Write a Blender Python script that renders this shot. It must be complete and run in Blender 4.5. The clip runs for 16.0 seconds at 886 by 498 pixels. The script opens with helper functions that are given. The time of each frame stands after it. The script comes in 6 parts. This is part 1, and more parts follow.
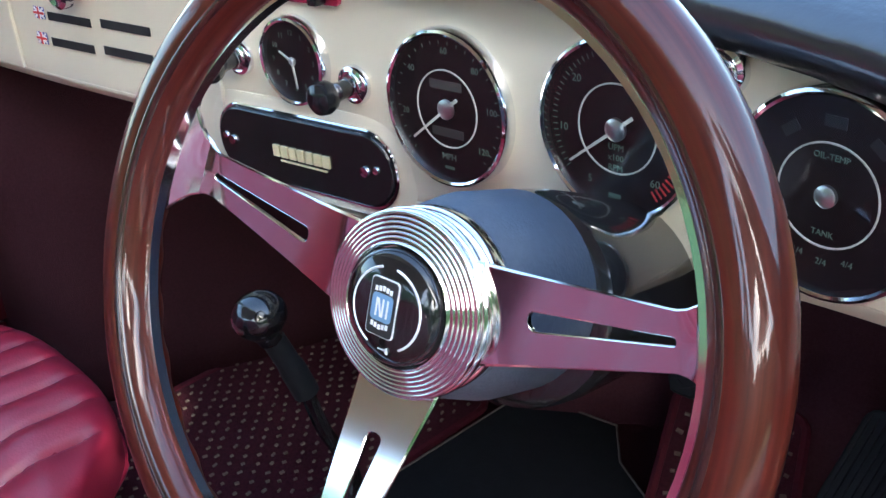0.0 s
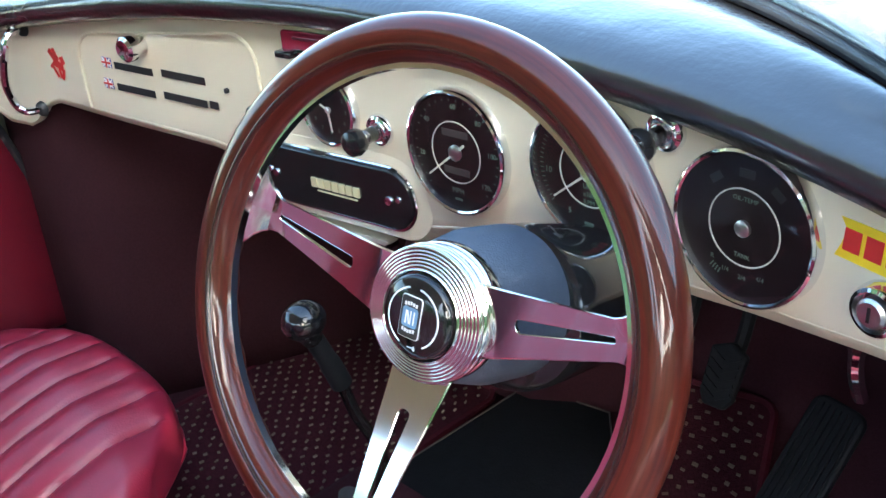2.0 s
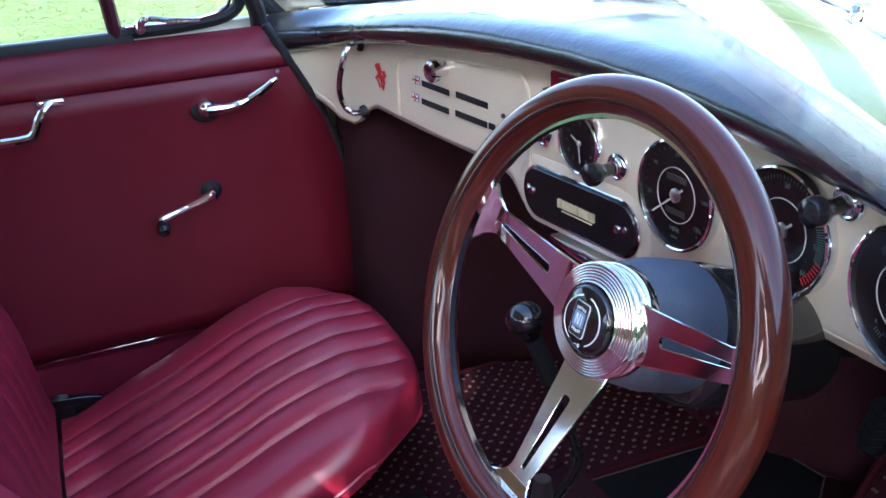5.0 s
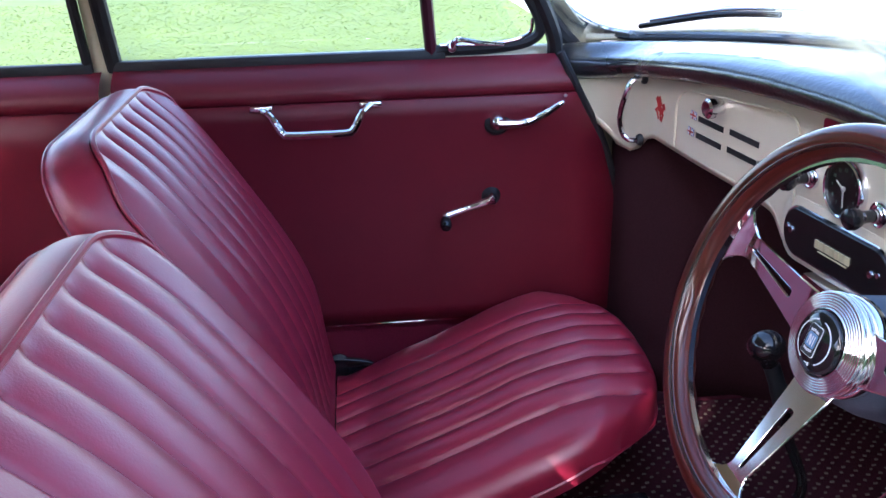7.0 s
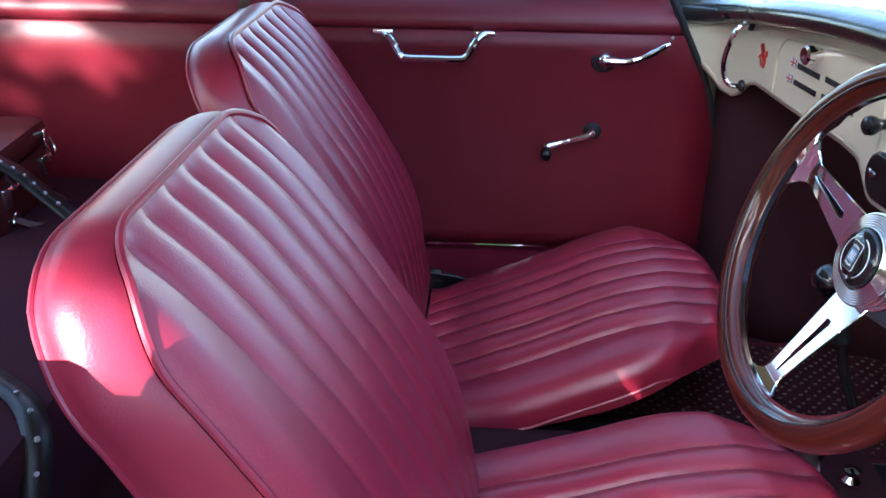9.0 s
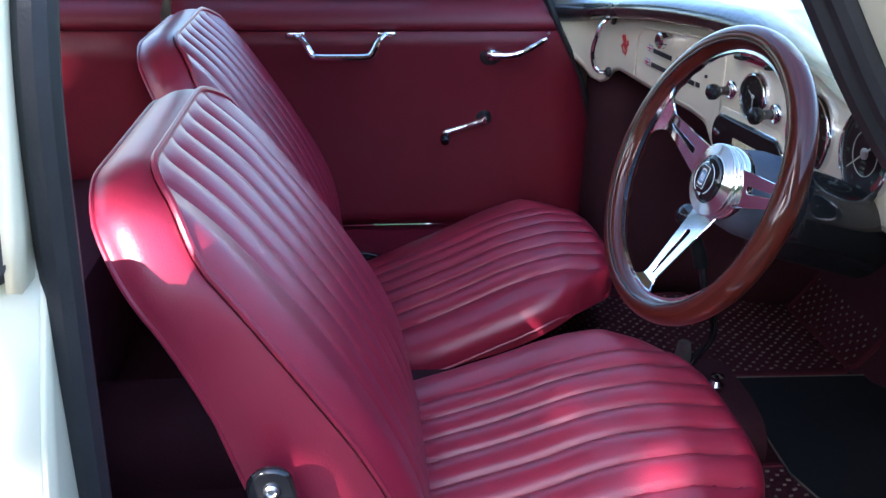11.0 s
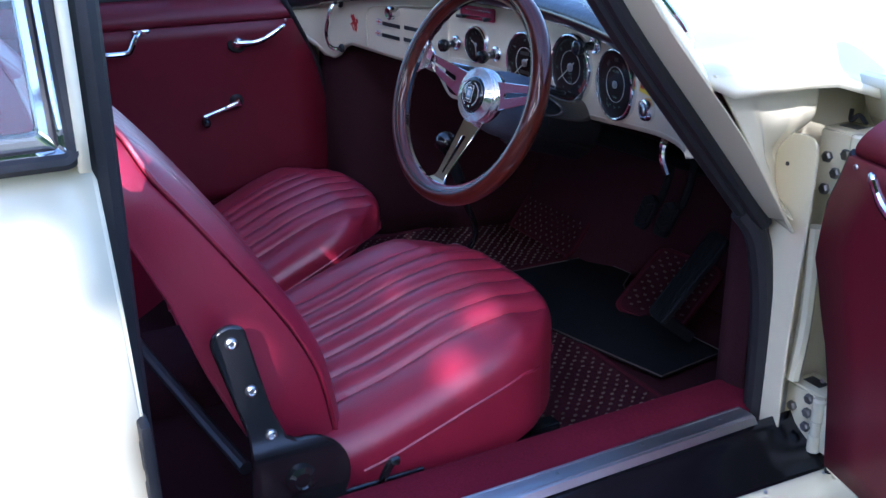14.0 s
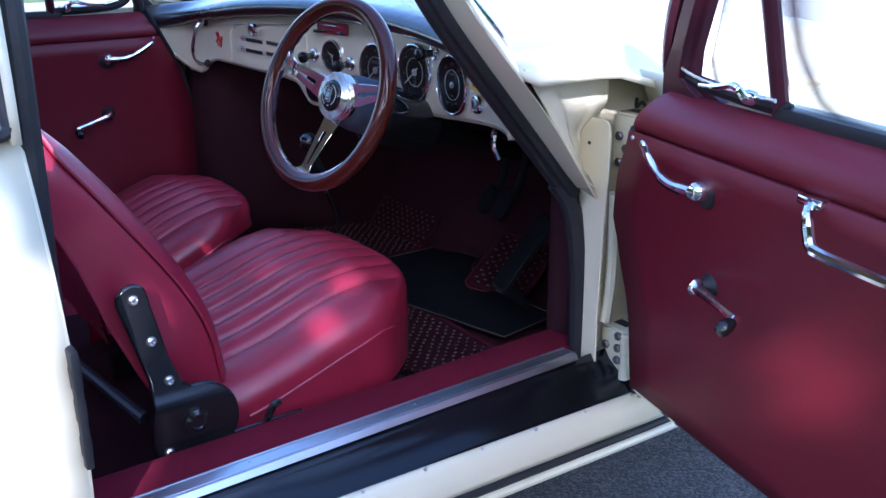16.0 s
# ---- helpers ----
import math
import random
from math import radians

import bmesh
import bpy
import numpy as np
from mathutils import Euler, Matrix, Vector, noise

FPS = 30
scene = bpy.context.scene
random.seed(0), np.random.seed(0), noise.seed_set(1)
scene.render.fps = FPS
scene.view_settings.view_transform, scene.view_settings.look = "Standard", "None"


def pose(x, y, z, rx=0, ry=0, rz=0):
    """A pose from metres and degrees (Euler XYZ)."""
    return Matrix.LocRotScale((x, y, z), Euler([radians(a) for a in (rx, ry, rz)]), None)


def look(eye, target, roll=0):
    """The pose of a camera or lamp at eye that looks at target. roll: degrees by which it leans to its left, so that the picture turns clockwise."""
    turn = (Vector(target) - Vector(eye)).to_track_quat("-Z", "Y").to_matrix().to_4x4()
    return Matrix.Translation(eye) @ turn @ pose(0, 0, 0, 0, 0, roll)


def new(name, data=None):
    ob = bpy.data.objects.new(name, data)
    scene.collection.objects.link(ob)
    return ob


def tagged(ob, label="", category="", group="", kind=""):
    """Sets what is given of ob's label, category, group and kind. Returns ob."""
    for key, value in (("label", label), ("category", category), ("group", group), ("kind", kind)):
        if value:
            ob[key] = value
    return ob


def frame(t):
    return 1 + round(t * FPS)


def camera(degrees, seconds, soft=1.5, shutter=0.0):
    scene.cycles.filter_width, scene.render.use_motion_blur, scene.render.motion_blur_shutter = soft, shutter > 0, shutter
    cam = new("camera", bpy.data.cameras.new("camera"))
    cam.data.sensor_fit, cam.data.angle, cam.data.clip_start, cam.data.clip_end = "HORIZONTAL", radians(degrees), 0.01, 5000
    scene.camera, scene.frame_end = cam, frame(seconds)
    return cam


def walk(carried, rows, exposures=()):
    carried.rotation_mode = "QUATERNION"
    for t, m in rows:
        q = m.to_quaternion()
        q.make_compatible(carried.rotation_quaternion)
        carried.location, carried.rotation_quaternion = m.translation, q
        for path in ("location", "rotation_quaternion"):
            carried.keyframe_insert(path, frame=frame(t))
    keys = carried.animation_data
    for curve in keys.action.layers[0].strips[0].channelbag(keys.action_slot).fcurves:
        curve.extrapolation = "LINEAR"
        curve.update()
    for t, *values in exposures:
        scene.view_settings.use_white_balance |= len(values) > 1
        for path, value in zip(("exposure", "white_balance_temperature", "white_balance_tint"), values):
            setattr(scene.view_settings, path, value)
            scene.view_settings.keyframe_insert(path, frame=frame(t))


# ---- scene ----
cam = camera(50.8, 16.0)
PATH = [
    (0, (0.61, -0.441, 0.988), (-0.702, 0.784, 0.105), -3.8),
    (0.5, (0.634, -0.464, 1.011), (-0.693, 0.747, 0.132), -3.5),
    (1, (0.652, -0.488, 1.033), (-0.636, 0.763, 0.151), -3.2),
    (1.5, (0.68, -0.516, 1.051), (-0.618, 0.727, 0.172), -3.8),
    (2, (0.707, -0.529, 1.071), (-0.621, 0.676, 0.185), -4.8),
    (2.5, (0.743, -0.523, 1.079), (-0.658, 0.598, 0.195), -5.1),
    (3, (0.785, -0.522, 1.092), (-0.714, 0.478, 0.226), -4.8),
    (3.5, (0.813, -0.52, 1.097), (-0.76, 0.384, 0.256), -4.8),
    (3.7, (0.832, -0.518, 1.098), (-0.774, 0.344, 0.273), -5.1),
    (5.8, (0.883, -0.599, 1.129), (-0.85, 0.028, 0.354), -2.1),
    (6, (0.898, -0.632, 1.134), (-0.85, -0.022, 0.377), -1.9),
    (6.5, (0.938, -0.614, 1.139), (-0.881, -0.214, 0.41), -1.4),
    (7, (0.984, -0.58, 1.137), (-0.874, -0.408, 0.418), -1.4),
    (7.5, (1.007, -0.55, 1.122), (-0.853, -0.552, 0.389), -1.2),
    (8, (1.037, -0.548, 1.134), (-0.814, -0.645, 0.382), -0.7),
    (8.5, (1.075, -0.54, 1.123), (-0.757, -0.661, 0.331), 0.2),
    (9, (1.109, -0.555, 1.122), (-0.72, -0.625, 0.314), 1.0),
    (9.2, (1.126, -0.571, 1.12), (-0.7, -0.589, 0.305), 1.1),
    (11.3, (1.383, -0.635, 1.119), (-0.46, -0.425, 0.371), 0.8),
    (11.5, (1.407, -0.641, 1.117), (-0.439, -0.421, 0.38), 0.5),
    (12, (1.457, -0.672, 1.118), (-0.382, -0.38, 0.389), 0.2),
    (12.5, (1.497, -0.733, 1.114), (-0.303, -0.231, 0.401), 0.1),
    (13, (1.543, -0.82, 1.11), (-0.203, -0.156, 0.395), -0.4),
    (13.5, (1.578, -0.883, 1.103), (-0.123, -0.113, 0.389), -0.8),
    (14, (1.621, -0.928, 1.087), (-0.041, -0.079, 0.368), -0.9),
    (14.5, (1.688, -0.957, 1.079), (0.042, -0.076, 0.36), -0.6),
    (15, (1.753, -0.973, 1.076), (0.146, -0.03, 0.349), -0.5),
    (15.5, (1.807, -1.0, 1.083), (0.223, -0.005, 0.376), -0.6),
    (16, (1.844, -1.055, 1.089), (0.318, 0.052, 0.421), -0.2),
]
STOPS = [(0.0, 3.1, 5750, 9), (2.0, 3.25, 6000, 5), (3.5, 2.98, 5750, 11), (7.0, 2.58, 5500, 21), (9.2, 2.62, 5600, 10), (11.5, 2.3, 5250, 15), (13.0, 2.08, 5000, 18), (14.5, 1.83, 4850, 21), (16.0, 1.83, 4850, 22)]
walk(cam, [(t, look(eye, target, roll)) for t, eye, target, roll in PATH], STOPS)

# ---- light ----
SUN_TO = Vector((0.71, -0.497, 0.50)).normalized()
sky_world = bpy.data.worlds.new("sky")
scene.world = sky_world
sky_world.use_nodes = True
wn = sky_world.node_tree.nodes
sky_tex = wn.new("ShaderNodeTexSky")
sky_tex.sky_type, sky_tex.sun_disc = "NISHITA", False
sky_tex.dust_density, sky_tex.air_density = 1.6, 1.2
sky_tex.sun_elevation = math.asin(SUN_TO.z)
sky_tex.sun_rotation = math.atan2(SUN_TO.x, SUN_TO.y)
sky_world.node_tree.links.new(sky_tex.outputs[0], wn["Background"].inputs[0])
wn["Background"].inputs[1].default_value = 0.15
sun = new("sun", bpy.data.lights.new("sun", "SUN"))
sun.data.energy, sun.data.angle, sun.data.color = 4.0, radians(0.53), (1.0, 0.88, 0.74)
sun.matrix_basis = look(SUN_TO * 20, (0, 0, 0))


# ---- materials ----
def node_mat(name, base, rough=0.5, metal=0.0, vary=0.12, scale=40.0, bump=0.0, bscale=200.0, coat=0.0, spec=0.5, rvary=0.1, second=None, mix_scale=6.0):
    """A surface with colour variation at two scales, uneven gloss and fine relief."""
    m = bpy.data.materials.new(name)
    m.use_nodes = True
    n, l = m.node_tree.nodes, m.node_tree.links
    b = n["Principled BSDF"]
    co = n.new("ShaderNodeTexCoord")
    n1, n2 = n.new("ShaderNodeTexNoise"), n.new("ShaderNodeTexNoise")
    n1.inputs["Scale"].default_value, n2.inputs["Scale"].default_value = scale, mix_scale
    n1.inputs["Detail"].default_value = n2.inputs["Detail"].default_value = 4
    for t in (n1, n2):
        l.new(co.outputs["Object"], t.inputs["Vector"])
    add = n.new("ShaderNodeMath")
    add.operation = "ADD"
    l.new(n1.outputs["Fac"], add.inputs[0]), l.new(n2.outputs["Fac"], add.inputs[1])
    ramp = n.new("ShaderNodeMapRange")
    ramp.inputs["From Min"].default_value, ramp.inputs["From Max"].default_value = 0.6, 1.4
    l.new(add.outputs[0], ramp.inputs["Value"])
    mix = n.new("ShaderNodeMix")
    mix.data_type = "RGBA"
    lo = second or tuple(c * (1 - vary) for c in base)
    hi = base if second else tuple(min(1, c * (1 + vary)) for c in base)
    mix.inputs["A"].default_value, mix.inputs["B"].default_value = (*lo, 1), (*hi, 1)
    l.new(ramp.outputs[0], mix.inputs["Factor"]), l.new(mix.outputs["Result"], b.inputs["Base Color"])
    rr = n.new("ShaderNodeMapRange")
    rr.inputs["To Min"].default_value, rr.inputs["To Max"].default_value = max(0.02, rough - rvary * rough), min(1, rough + rvary * rough)
    l.new(n2.outputs["Fac"], rr.inputs["Value"]), l.new(rr.outputs[0], b.inputs["Roughness"])
    b.inputs["Metallic"].default_value, b.inputs["Coat Weight"].default_value = metal, coat
    b.inputs["Specular IOR Level"].default_value = spec
    b.inputs["Coat Roughness"].default_value = 0.06
    if bump:
        n3, bp = n.new("ShaderNodeTexNoise"), n.new("ShaderNodeBump")
        n3.inputs["Scale"].default_value, n3.inputs["Detail"].default_value = bscale, 3
        bp.inputs["Strength"].default_value, bp.inputs["Distance"].default_value = bump, 0.002
        l.new(co.outputs["Object"], n3.inputs["Vector"])
        l.new(n3.outputs["Fac"], bp.inputs["Height"]), l.new(bp.outputs[0], b.inputs["Normal"])
    return m


def glass_mat(name, tint=(1, 1, 1), gloss=0.0):
    """Thin clear glass: what lies behind it, and a reflection that grows at a slant."""
    m = bpy.data.materials.new(name)
    m.use_nodes = True
    n, l = m.node_tree.nodes, m.node_tree.links
    n.remove(n["Principled BSDF"])
    clear, shine, mixer, slant = n.new("ShaderNodeBsdfTransparent"), n.new("ShaderNodeBsdfGlossy"), n.new("ShaderNodeMixShader"), n.new("ShaderNodeLayerWeight")
    power, scale = n.new("ShaderNodeMath"), n.new("ShaderNodeMath")
    power.operation, scale.operation = "POWER", "MULTIPLY_ADD"
    power.inputs[1].default_value, scale.inputs[1].default_value, scale.inputs[2].default_value = 5.0, 0.85, 0.045
    slant.inputs["Blend"].default_value = 0.5
    clear.inputs["Color"].default_value = (*tint, 1)
    shine.inputs["Roughness"].default_value = gloss
    l.new(slant.outputs["Facing"], power.inputs[0]), l.new(power.outputs[0], scale.inputs[0]), l.new(scale.outputs[0], mixer.inputs[0]), l.new(clear.outputs[0], mixer.inputs[1]), l.new(shine.outputs[0], mixer.inputs[2])
    l.new(mixer.outputs[0], n["Material Output"].inputs["Surface"])
    return m


LEATHER = node_mat("red_leather", (0.29, 0.016, 0.041), 0.38, vary=0.10, scale=14, bump=0.16, bscale=420, rvary=0.25, mix_scale=5, coat=0.36)
LEATHER.node_tree.nodes["Principled BSDF"].inputs["Coat Roughness"].default_value = 0.34
LEATHER.node_tree.nodes["Principled BSDF"].inputs["Coat IOR"].default_value = 1.55
VINYL = node_mat("red_vinyl", (0.150, 0.0070, 0.018), 0.48, vary=0.08, scale=18, bump=0.12, bscale=500, rvary=0.15, spec=0.5)
# footwell carpet and mats: shade of the footwell is mixed into their base colours
SHADECARPET = node_mat("shaded_red_carpet", (0.042, 0.014, 0.019), 0.95, vary=0.3, scale=300, bump=0.9, bscale=900, spec=0.1)
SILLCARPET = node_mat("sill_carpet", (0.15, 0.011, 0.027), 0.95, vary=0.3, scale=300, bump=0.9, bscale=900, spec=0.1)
MATCLOTH = node_mat("mat_cloth", (0.046, 0.011, 0.017), 0.95, vary=0.4, scale=260, bump=1.0, bscale=700, spec=0.1)
HEADCLOTH = node_mat("headlining_cloth", (0.72, 0.64, 0.47), 0.8, vary=0.08, scale=200, bump=0.4, bscale=900, spec=0.15)
TUFT = node_mat("mat_tuft", (0.14, 0.11, 0.085), 0.9, vary=0.25, scale=300, spec=0.1)
BINDING = node_mat("mat_binding", (0.06, 0.006, 0.013), 0.8, vary=0.2, scale=200, bump=0.4, spec=0.2)
# dashboard: same ivory as the body, toned down to carry the cabin's shade
CREAM = node_mat("shaded_ivory_paint", (0.69, 0.625, 0.47), 0.30, vary=0.03, scale=9, coat=0.5, mix_scale=2, bump=0.02, bscale=60)
BODY = node_mat("ivory_body_paint", (0.80, 0.735, 0.51), 0.25, vary=0.03, scale=6, coat=0.7, mix_scale=2)
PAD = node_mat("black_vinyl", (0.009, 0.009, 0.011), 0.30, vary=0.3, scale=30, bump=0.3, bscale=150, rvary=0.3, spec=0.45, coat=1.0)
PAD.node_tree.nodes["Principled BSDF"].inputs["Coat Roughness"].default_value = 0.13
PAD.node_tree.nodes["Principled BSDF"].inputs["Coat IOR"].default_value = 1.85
RUBBER = node_mat("black_rubber", (0.014, 0.014, 0.016), 0.55, vary=0.3, scale=60, bump=0.2, bscale=300)
PEDAL = node_mat("pedal_rubber", (0.008, 0.009, 0.011), 0.72, vary=0.3, scale=60, bump=0.2, bscale=300, spec=0.17)
PLASTIC = node_mat("black_plastic", (0.012, 0.012, 0.013), 0.18, vary=0.2, scale=50, coat=0.3)
ENAMEL = node_mat("black_enamel", (0.012, 0.012, 0.013), 0.12, vary=0.2, scale=50, coat=0.5)
CHROME = node_mat("chrome", (0.82, 0.82, 0.83), 0.07, 1.0, vary=0.03, scale=30, rvary=0.5)
ALU = node_mat("polished_aluminium", (0.91, 0.89, 0.86), 0.10, 1.0, vary=0.04, scale=80, rvary=0.4)
STEEL = node_mat("brushed_steel", (0.60, 0.60, 0.60), 0.30, 1.0, vary=0.1, scale=120, bump=0.05)
SHROUD = node_mat("grey_blue_crackle", (0.055, 0.070, 0.098), 0.6, vary=0.15, scale=260, bump=0.25, bscale=600)
DIAL = node_mat("dial_black", (0.012, 0.006, 0.007), 0.6, vary=0.2, scale=50, spec=0.15)
DIALINK = node_mat("dial_green", (0.10, 0.16, 0.115), 0.6, vary=0.05)
DIALWHITE = node_mat("dial_white", (0.62, 0.60, 0.52), 0.5, vary=0.05)
GOLD = node_mat("gold_script", (0.72, 0.62, 0.36), 0.3, 0.0, vary=0.05)
INK = node_mat("black_ink", (0.02, 0.02, 0.02), 0.5, vary=0.1)
REDINK = node_mat("red_sticker", (0.55, 0.03, 0.03), 0.35, vary=0.05)
BLUEINK = node_mat("blue_sticker", (0.05, 0.06, 0.28), 0.35, vary=0.05)
WHITEINK = node_mat("white_sticker", (0.8, 0.8, 0.8), 0.35, vary=0.03)
YELLOW = node_mat("yellow_sticker", (0.80, 0.58, 0.03), 0.3, vary=0.04)
EMBLEM = node_mat("pale_blue_emblem", (0.16, 0.30, 0.48), 0.3, vary=0.08)
REDPLATE = node_mat("red_enamel_plate", (0.28, 0.02, 0.05), 0.2, vary=0.1, coat=0.4)
TAN = node_mat("case_leather", (0.09, 0.014, 0.016), 0.36, vary=0.2, scale=25, bump=0.2, bscale=250)
STRAP = node_mat("strap_leather", (0.012, 0.010, 0.010), 0.4, vary=0.3, scale=60, bump=0.2)
SUEDE = node_mat("rear_carpet", (0.050, 0.013, 0.024), 0.9, vary=0.2, scale=200, bump=0.6, bscale=700, spec=0.2)
GLASS = glass_mat("window_glass", (0.97, 0.99, 0.98))
ASPHALT = node_mat("asphalt", (0.060, 0.060, 0.068), 0.85, vary=0.24, scale=60, mix_scale=2.5)


def pebbles(m, scale, light, dark):
    """Stones set in the surface: each cell its own tone, with real relief."""
    n, l = m.node_tree.nodes, m.node_tree.links
    b = n["Principled BSDF"]
    co, vo, ramp, mix, bp = n.new("ShaderNodeTexCoord"), n.new("ShaderNodeTexVoronoi"), n.new("ShaderNodeMapRange"), n.new("ShaderNodeMix"), n.new("ShaderNodeBump")
    vo.inputs["Scale"].default_value = scale
    l.new(co.outputs["Object"], vo.inputs["Vector"])
    sep = n.new("ShaderNodeSeparateColor")
    l.new(vo.outputs["Color"], sep.inputs[0])
    ramp.inputs["From Min"].default_value, ramp.inputs["From Max"].default_value = 0.35, 1.0
    l.new(sep.outputs[0], ramp.inputs["Value"])
    mix.data_type = "RGBA"
    mix.inputs["A"].default_value, mix.inputs["B"].default_value = (*dark, 1), (*light, 1)
    l.new(ramp.outputs[0], mix.inputs["Factor"]), l.new(mix.outputs["Result"], b.inputs["Base Color"])
    bp.inputs["Strength"].default_value, bp.inputs["Distance"].default_value, bp.invert = 0.9, 0.004, True
    l.new(vo.outputs["Distance"], bp.inputs["Height"]), l.new(bp.outputs[0], b.inputs["Normal"])
    return m


pebbles(ASPHALT, 210.0, (0.150, 0.148, 0.148), (0.050, 0.049, 0.052))
GRAVEL = node_mat("pale_gravel", (0.42, 0.40, 0.36), 0.9, vary=0.2, scale=60, bump=0.8, bscale=120)
LAWN = node_mat("lawn_soil", (0.125, 0.185, 0.048), 0.9, scale=2.0, second=(0.08, 0.125, 0.031), mix_scale=0.6)
BLADE = node_mat("grass_blade", (0.135, 0.20, 0.05), 0.7, scale=1.0, second=(0.105, 0.16, 0.040), mix_scale=0.5, spec=0.2)
BOLT = node_mat("dark_bolt", (0.22, 0.21, 0.20), 0.45, 1.0, vary=0.3, scale=200)
TREAD = node_mat("ribbed_aluminium", (0.70, 0.70, 0.73), 0.33, 1.0, vary=0.05, scale=40, rvary=0.3)
LEAF = node_mat("tree_leaf", (0.06, 0.11, 0.025), 0.5, vary=0.4, scale=3)
BARK = node_mat("bark", (0.12, 0.09, 0.06), 0.9, vary=0.3, scale=20, bump=1.0, bscale=60)


def wood_mat():
    """Mahogany rings of laminated veneer, lacquered."""
    m = node_mat("mahogany", (0.25, 0.055, 0.028), 0.35, vary=0.2, scale=30, coat=0.8, spec=0.12)
    n, l = m.node_tree.nodes, m.node_tree.links
    b = n["Principled BSDF"]
    co, mp, w = n.new("ShaderNodeAttribute"), n.new("ShaderNodeMapping"), n.new("ShaderNodeTexNoise")
    co.attribute_name = "grain"
    mp.inputs["Scale"].default_value = (190, 190, 5)
    w.inputs["Scale"].default_value, w.inputs["Detail"].default_value, w.inputs["Distortion"].default_value = 2.2, 6, 0.4
    mix = n.new("ShaderNodeMix")
    mix.data_type = "RGBA"
    mix.inputs["A"].default_value, mix.inputs["B"].default_value = (0.016, 0.004, 0.003, 1), (0.115, 0.018, 0.010, 1)
    l.new(co.outputs["Vector"], mp.inputs["Vector"]), l.new(mp.outputs[0], w.inputs["Vector"])
    l.new(w.outputs["Fac"], mix.inputs["Factor"]), l.new(mix.outputs["Result"], b.inputs["Base Color"])
    return m


WOOD = wood_mat()
DARKFRAME = node_mat("dark_red_frame", (0.060, 0.009, 0.020), 0.5, coat=0.08, spec=0.35)
STEP = node_mat("step_black", (0.006, 0.006, 0.008), 0.16, vary=0.3, scale=40, bump=0.04, bscale=60, spec=0.5, rvary=0.5)
WOODDARK = node_mat("dark_veneer", (0.035, 0.012, 0.008), 0.25, vary=0.2, coat=0.6)


# ---- mesh helpers ----
def empty(name, at=(0, 0, 0), label="", category="", group="", kind=""):
    ob = new(name)
    ob.empty_display_size = 0.05
    ob.location = at
    return tagged(ob, label, category, group, kind)


def part(name, bm, mat, parent=None, label="", angle=35.0, solid=0.0, bevel=0.0, offset=-1.0):
    """Link a bmesh, made in car coordinates, as one mesh object under a thing or a part."""
    me = bpy.data.meshes.new(name)
    bmesh.ops.recalc_face_normals(bm, faces=bm.faces)
    bm.to_mesh(me)
    bm.free()
    me.polygons.foreach_set("use_smooth", [True] * len(me.polygons))
    me.set_sharp_from_angle(angle=radians(angle))
    me.materials.append(mat)
    ob = new(name, me)
    if parent is not None:
        ob.parent = parent
        if parent.type == "EMPTY":
            ob.matrix_parent_inverse = parent.matrix_basis.inverted()
    if solid:
        md = ob.modifiers.new("thickness", "SOLIDIFY")
        md.thickness, md.offset = solid, offset
    if bevel:
        md = ob.modifiers.new("edge", "BEVEL")
        md.width, md.segments, md.limit_method = bevel, 2, "ANGLE"
    if label:
        ob["label"] = label
    return ob


def bmnew():
    return bmesh.new()


def sheet(bm, f, nu, nv, cu=False, cv=False):
    """A grid of quads over u, v in 0..1."""
    vs = [[bm.verts.new(f(i / nu, j / nv)) for j in range(nv + (0 if cv else 1))] for i in range(nu + (0 if cu else 1))]
    for i in range(nu):
        for j in range(nv):
            a, b = vs[i], vs[(i + 1) % len(vs)]
            k = (j + 1) % len(a)
            bm.faces.new((a[j], b[j], b[k], a[k]))
    return vs


def tube(bm, pts, r, n=10, closed=False, caps=True):
    """A round bar along points; r is one radius or one per point."""
    P = [Vector(p) for p in pts]
    rs = r if isinstance(r, (list, tuple)) else [r] * len(P)
    rings, up = [], None
    for i, p in enumerate(P):
        if closed:
            d = P[(i + 1) % len(P)] - P[i - 1]
        else:
            d = P[min(i + 1, len(P) - 1)] - P[max(i - 1, 0)]
        d.normalize()
        if up is None:
            up = d.orthogonal().normalized()
        up = (up - d * up.dot(d)).normalized()
        side = d.cross(up)
        rings.append([bm.verts.new(p + (up * math.cos(a) + side * math.sin(a)) * rs[i]) for a in (2 * math.pi * k / n for k in range(n))])
    m = len(rings)
    for i in range(m if closed else m - 1):
        a, b = rings[i], rings[(i + 1) % m]
        for k in range(n):
            bm.faces.new((a[k], a[(k + 1) % n], b[(k + 1) % n], b[k]))
    if caps and not closed:
        bm.faces.new(rings[0][::-1]), bm.faces.new(rings[-1])
    return rings


def smooth_pts(pts, n=8):
    """Catmull-Rom through points."""
    P = [Vector(p) for p in pts]
    out = []
    for i in range(len(P) - 1):
        a, b, c, d = P[max(i - 1, 0)], P[i], P[i + 1], P[min(i + 2, len(P) - 1)]
        for k in range(n):
            t = k / n
            out.append(0.5 * ((2 * b) + (c - a) * t + (2 * a - 5 * b + 4 * c - d) * t * t + (3 * b - a - 3 * c + d) * t ** 3))
    return out + [P[-1]]


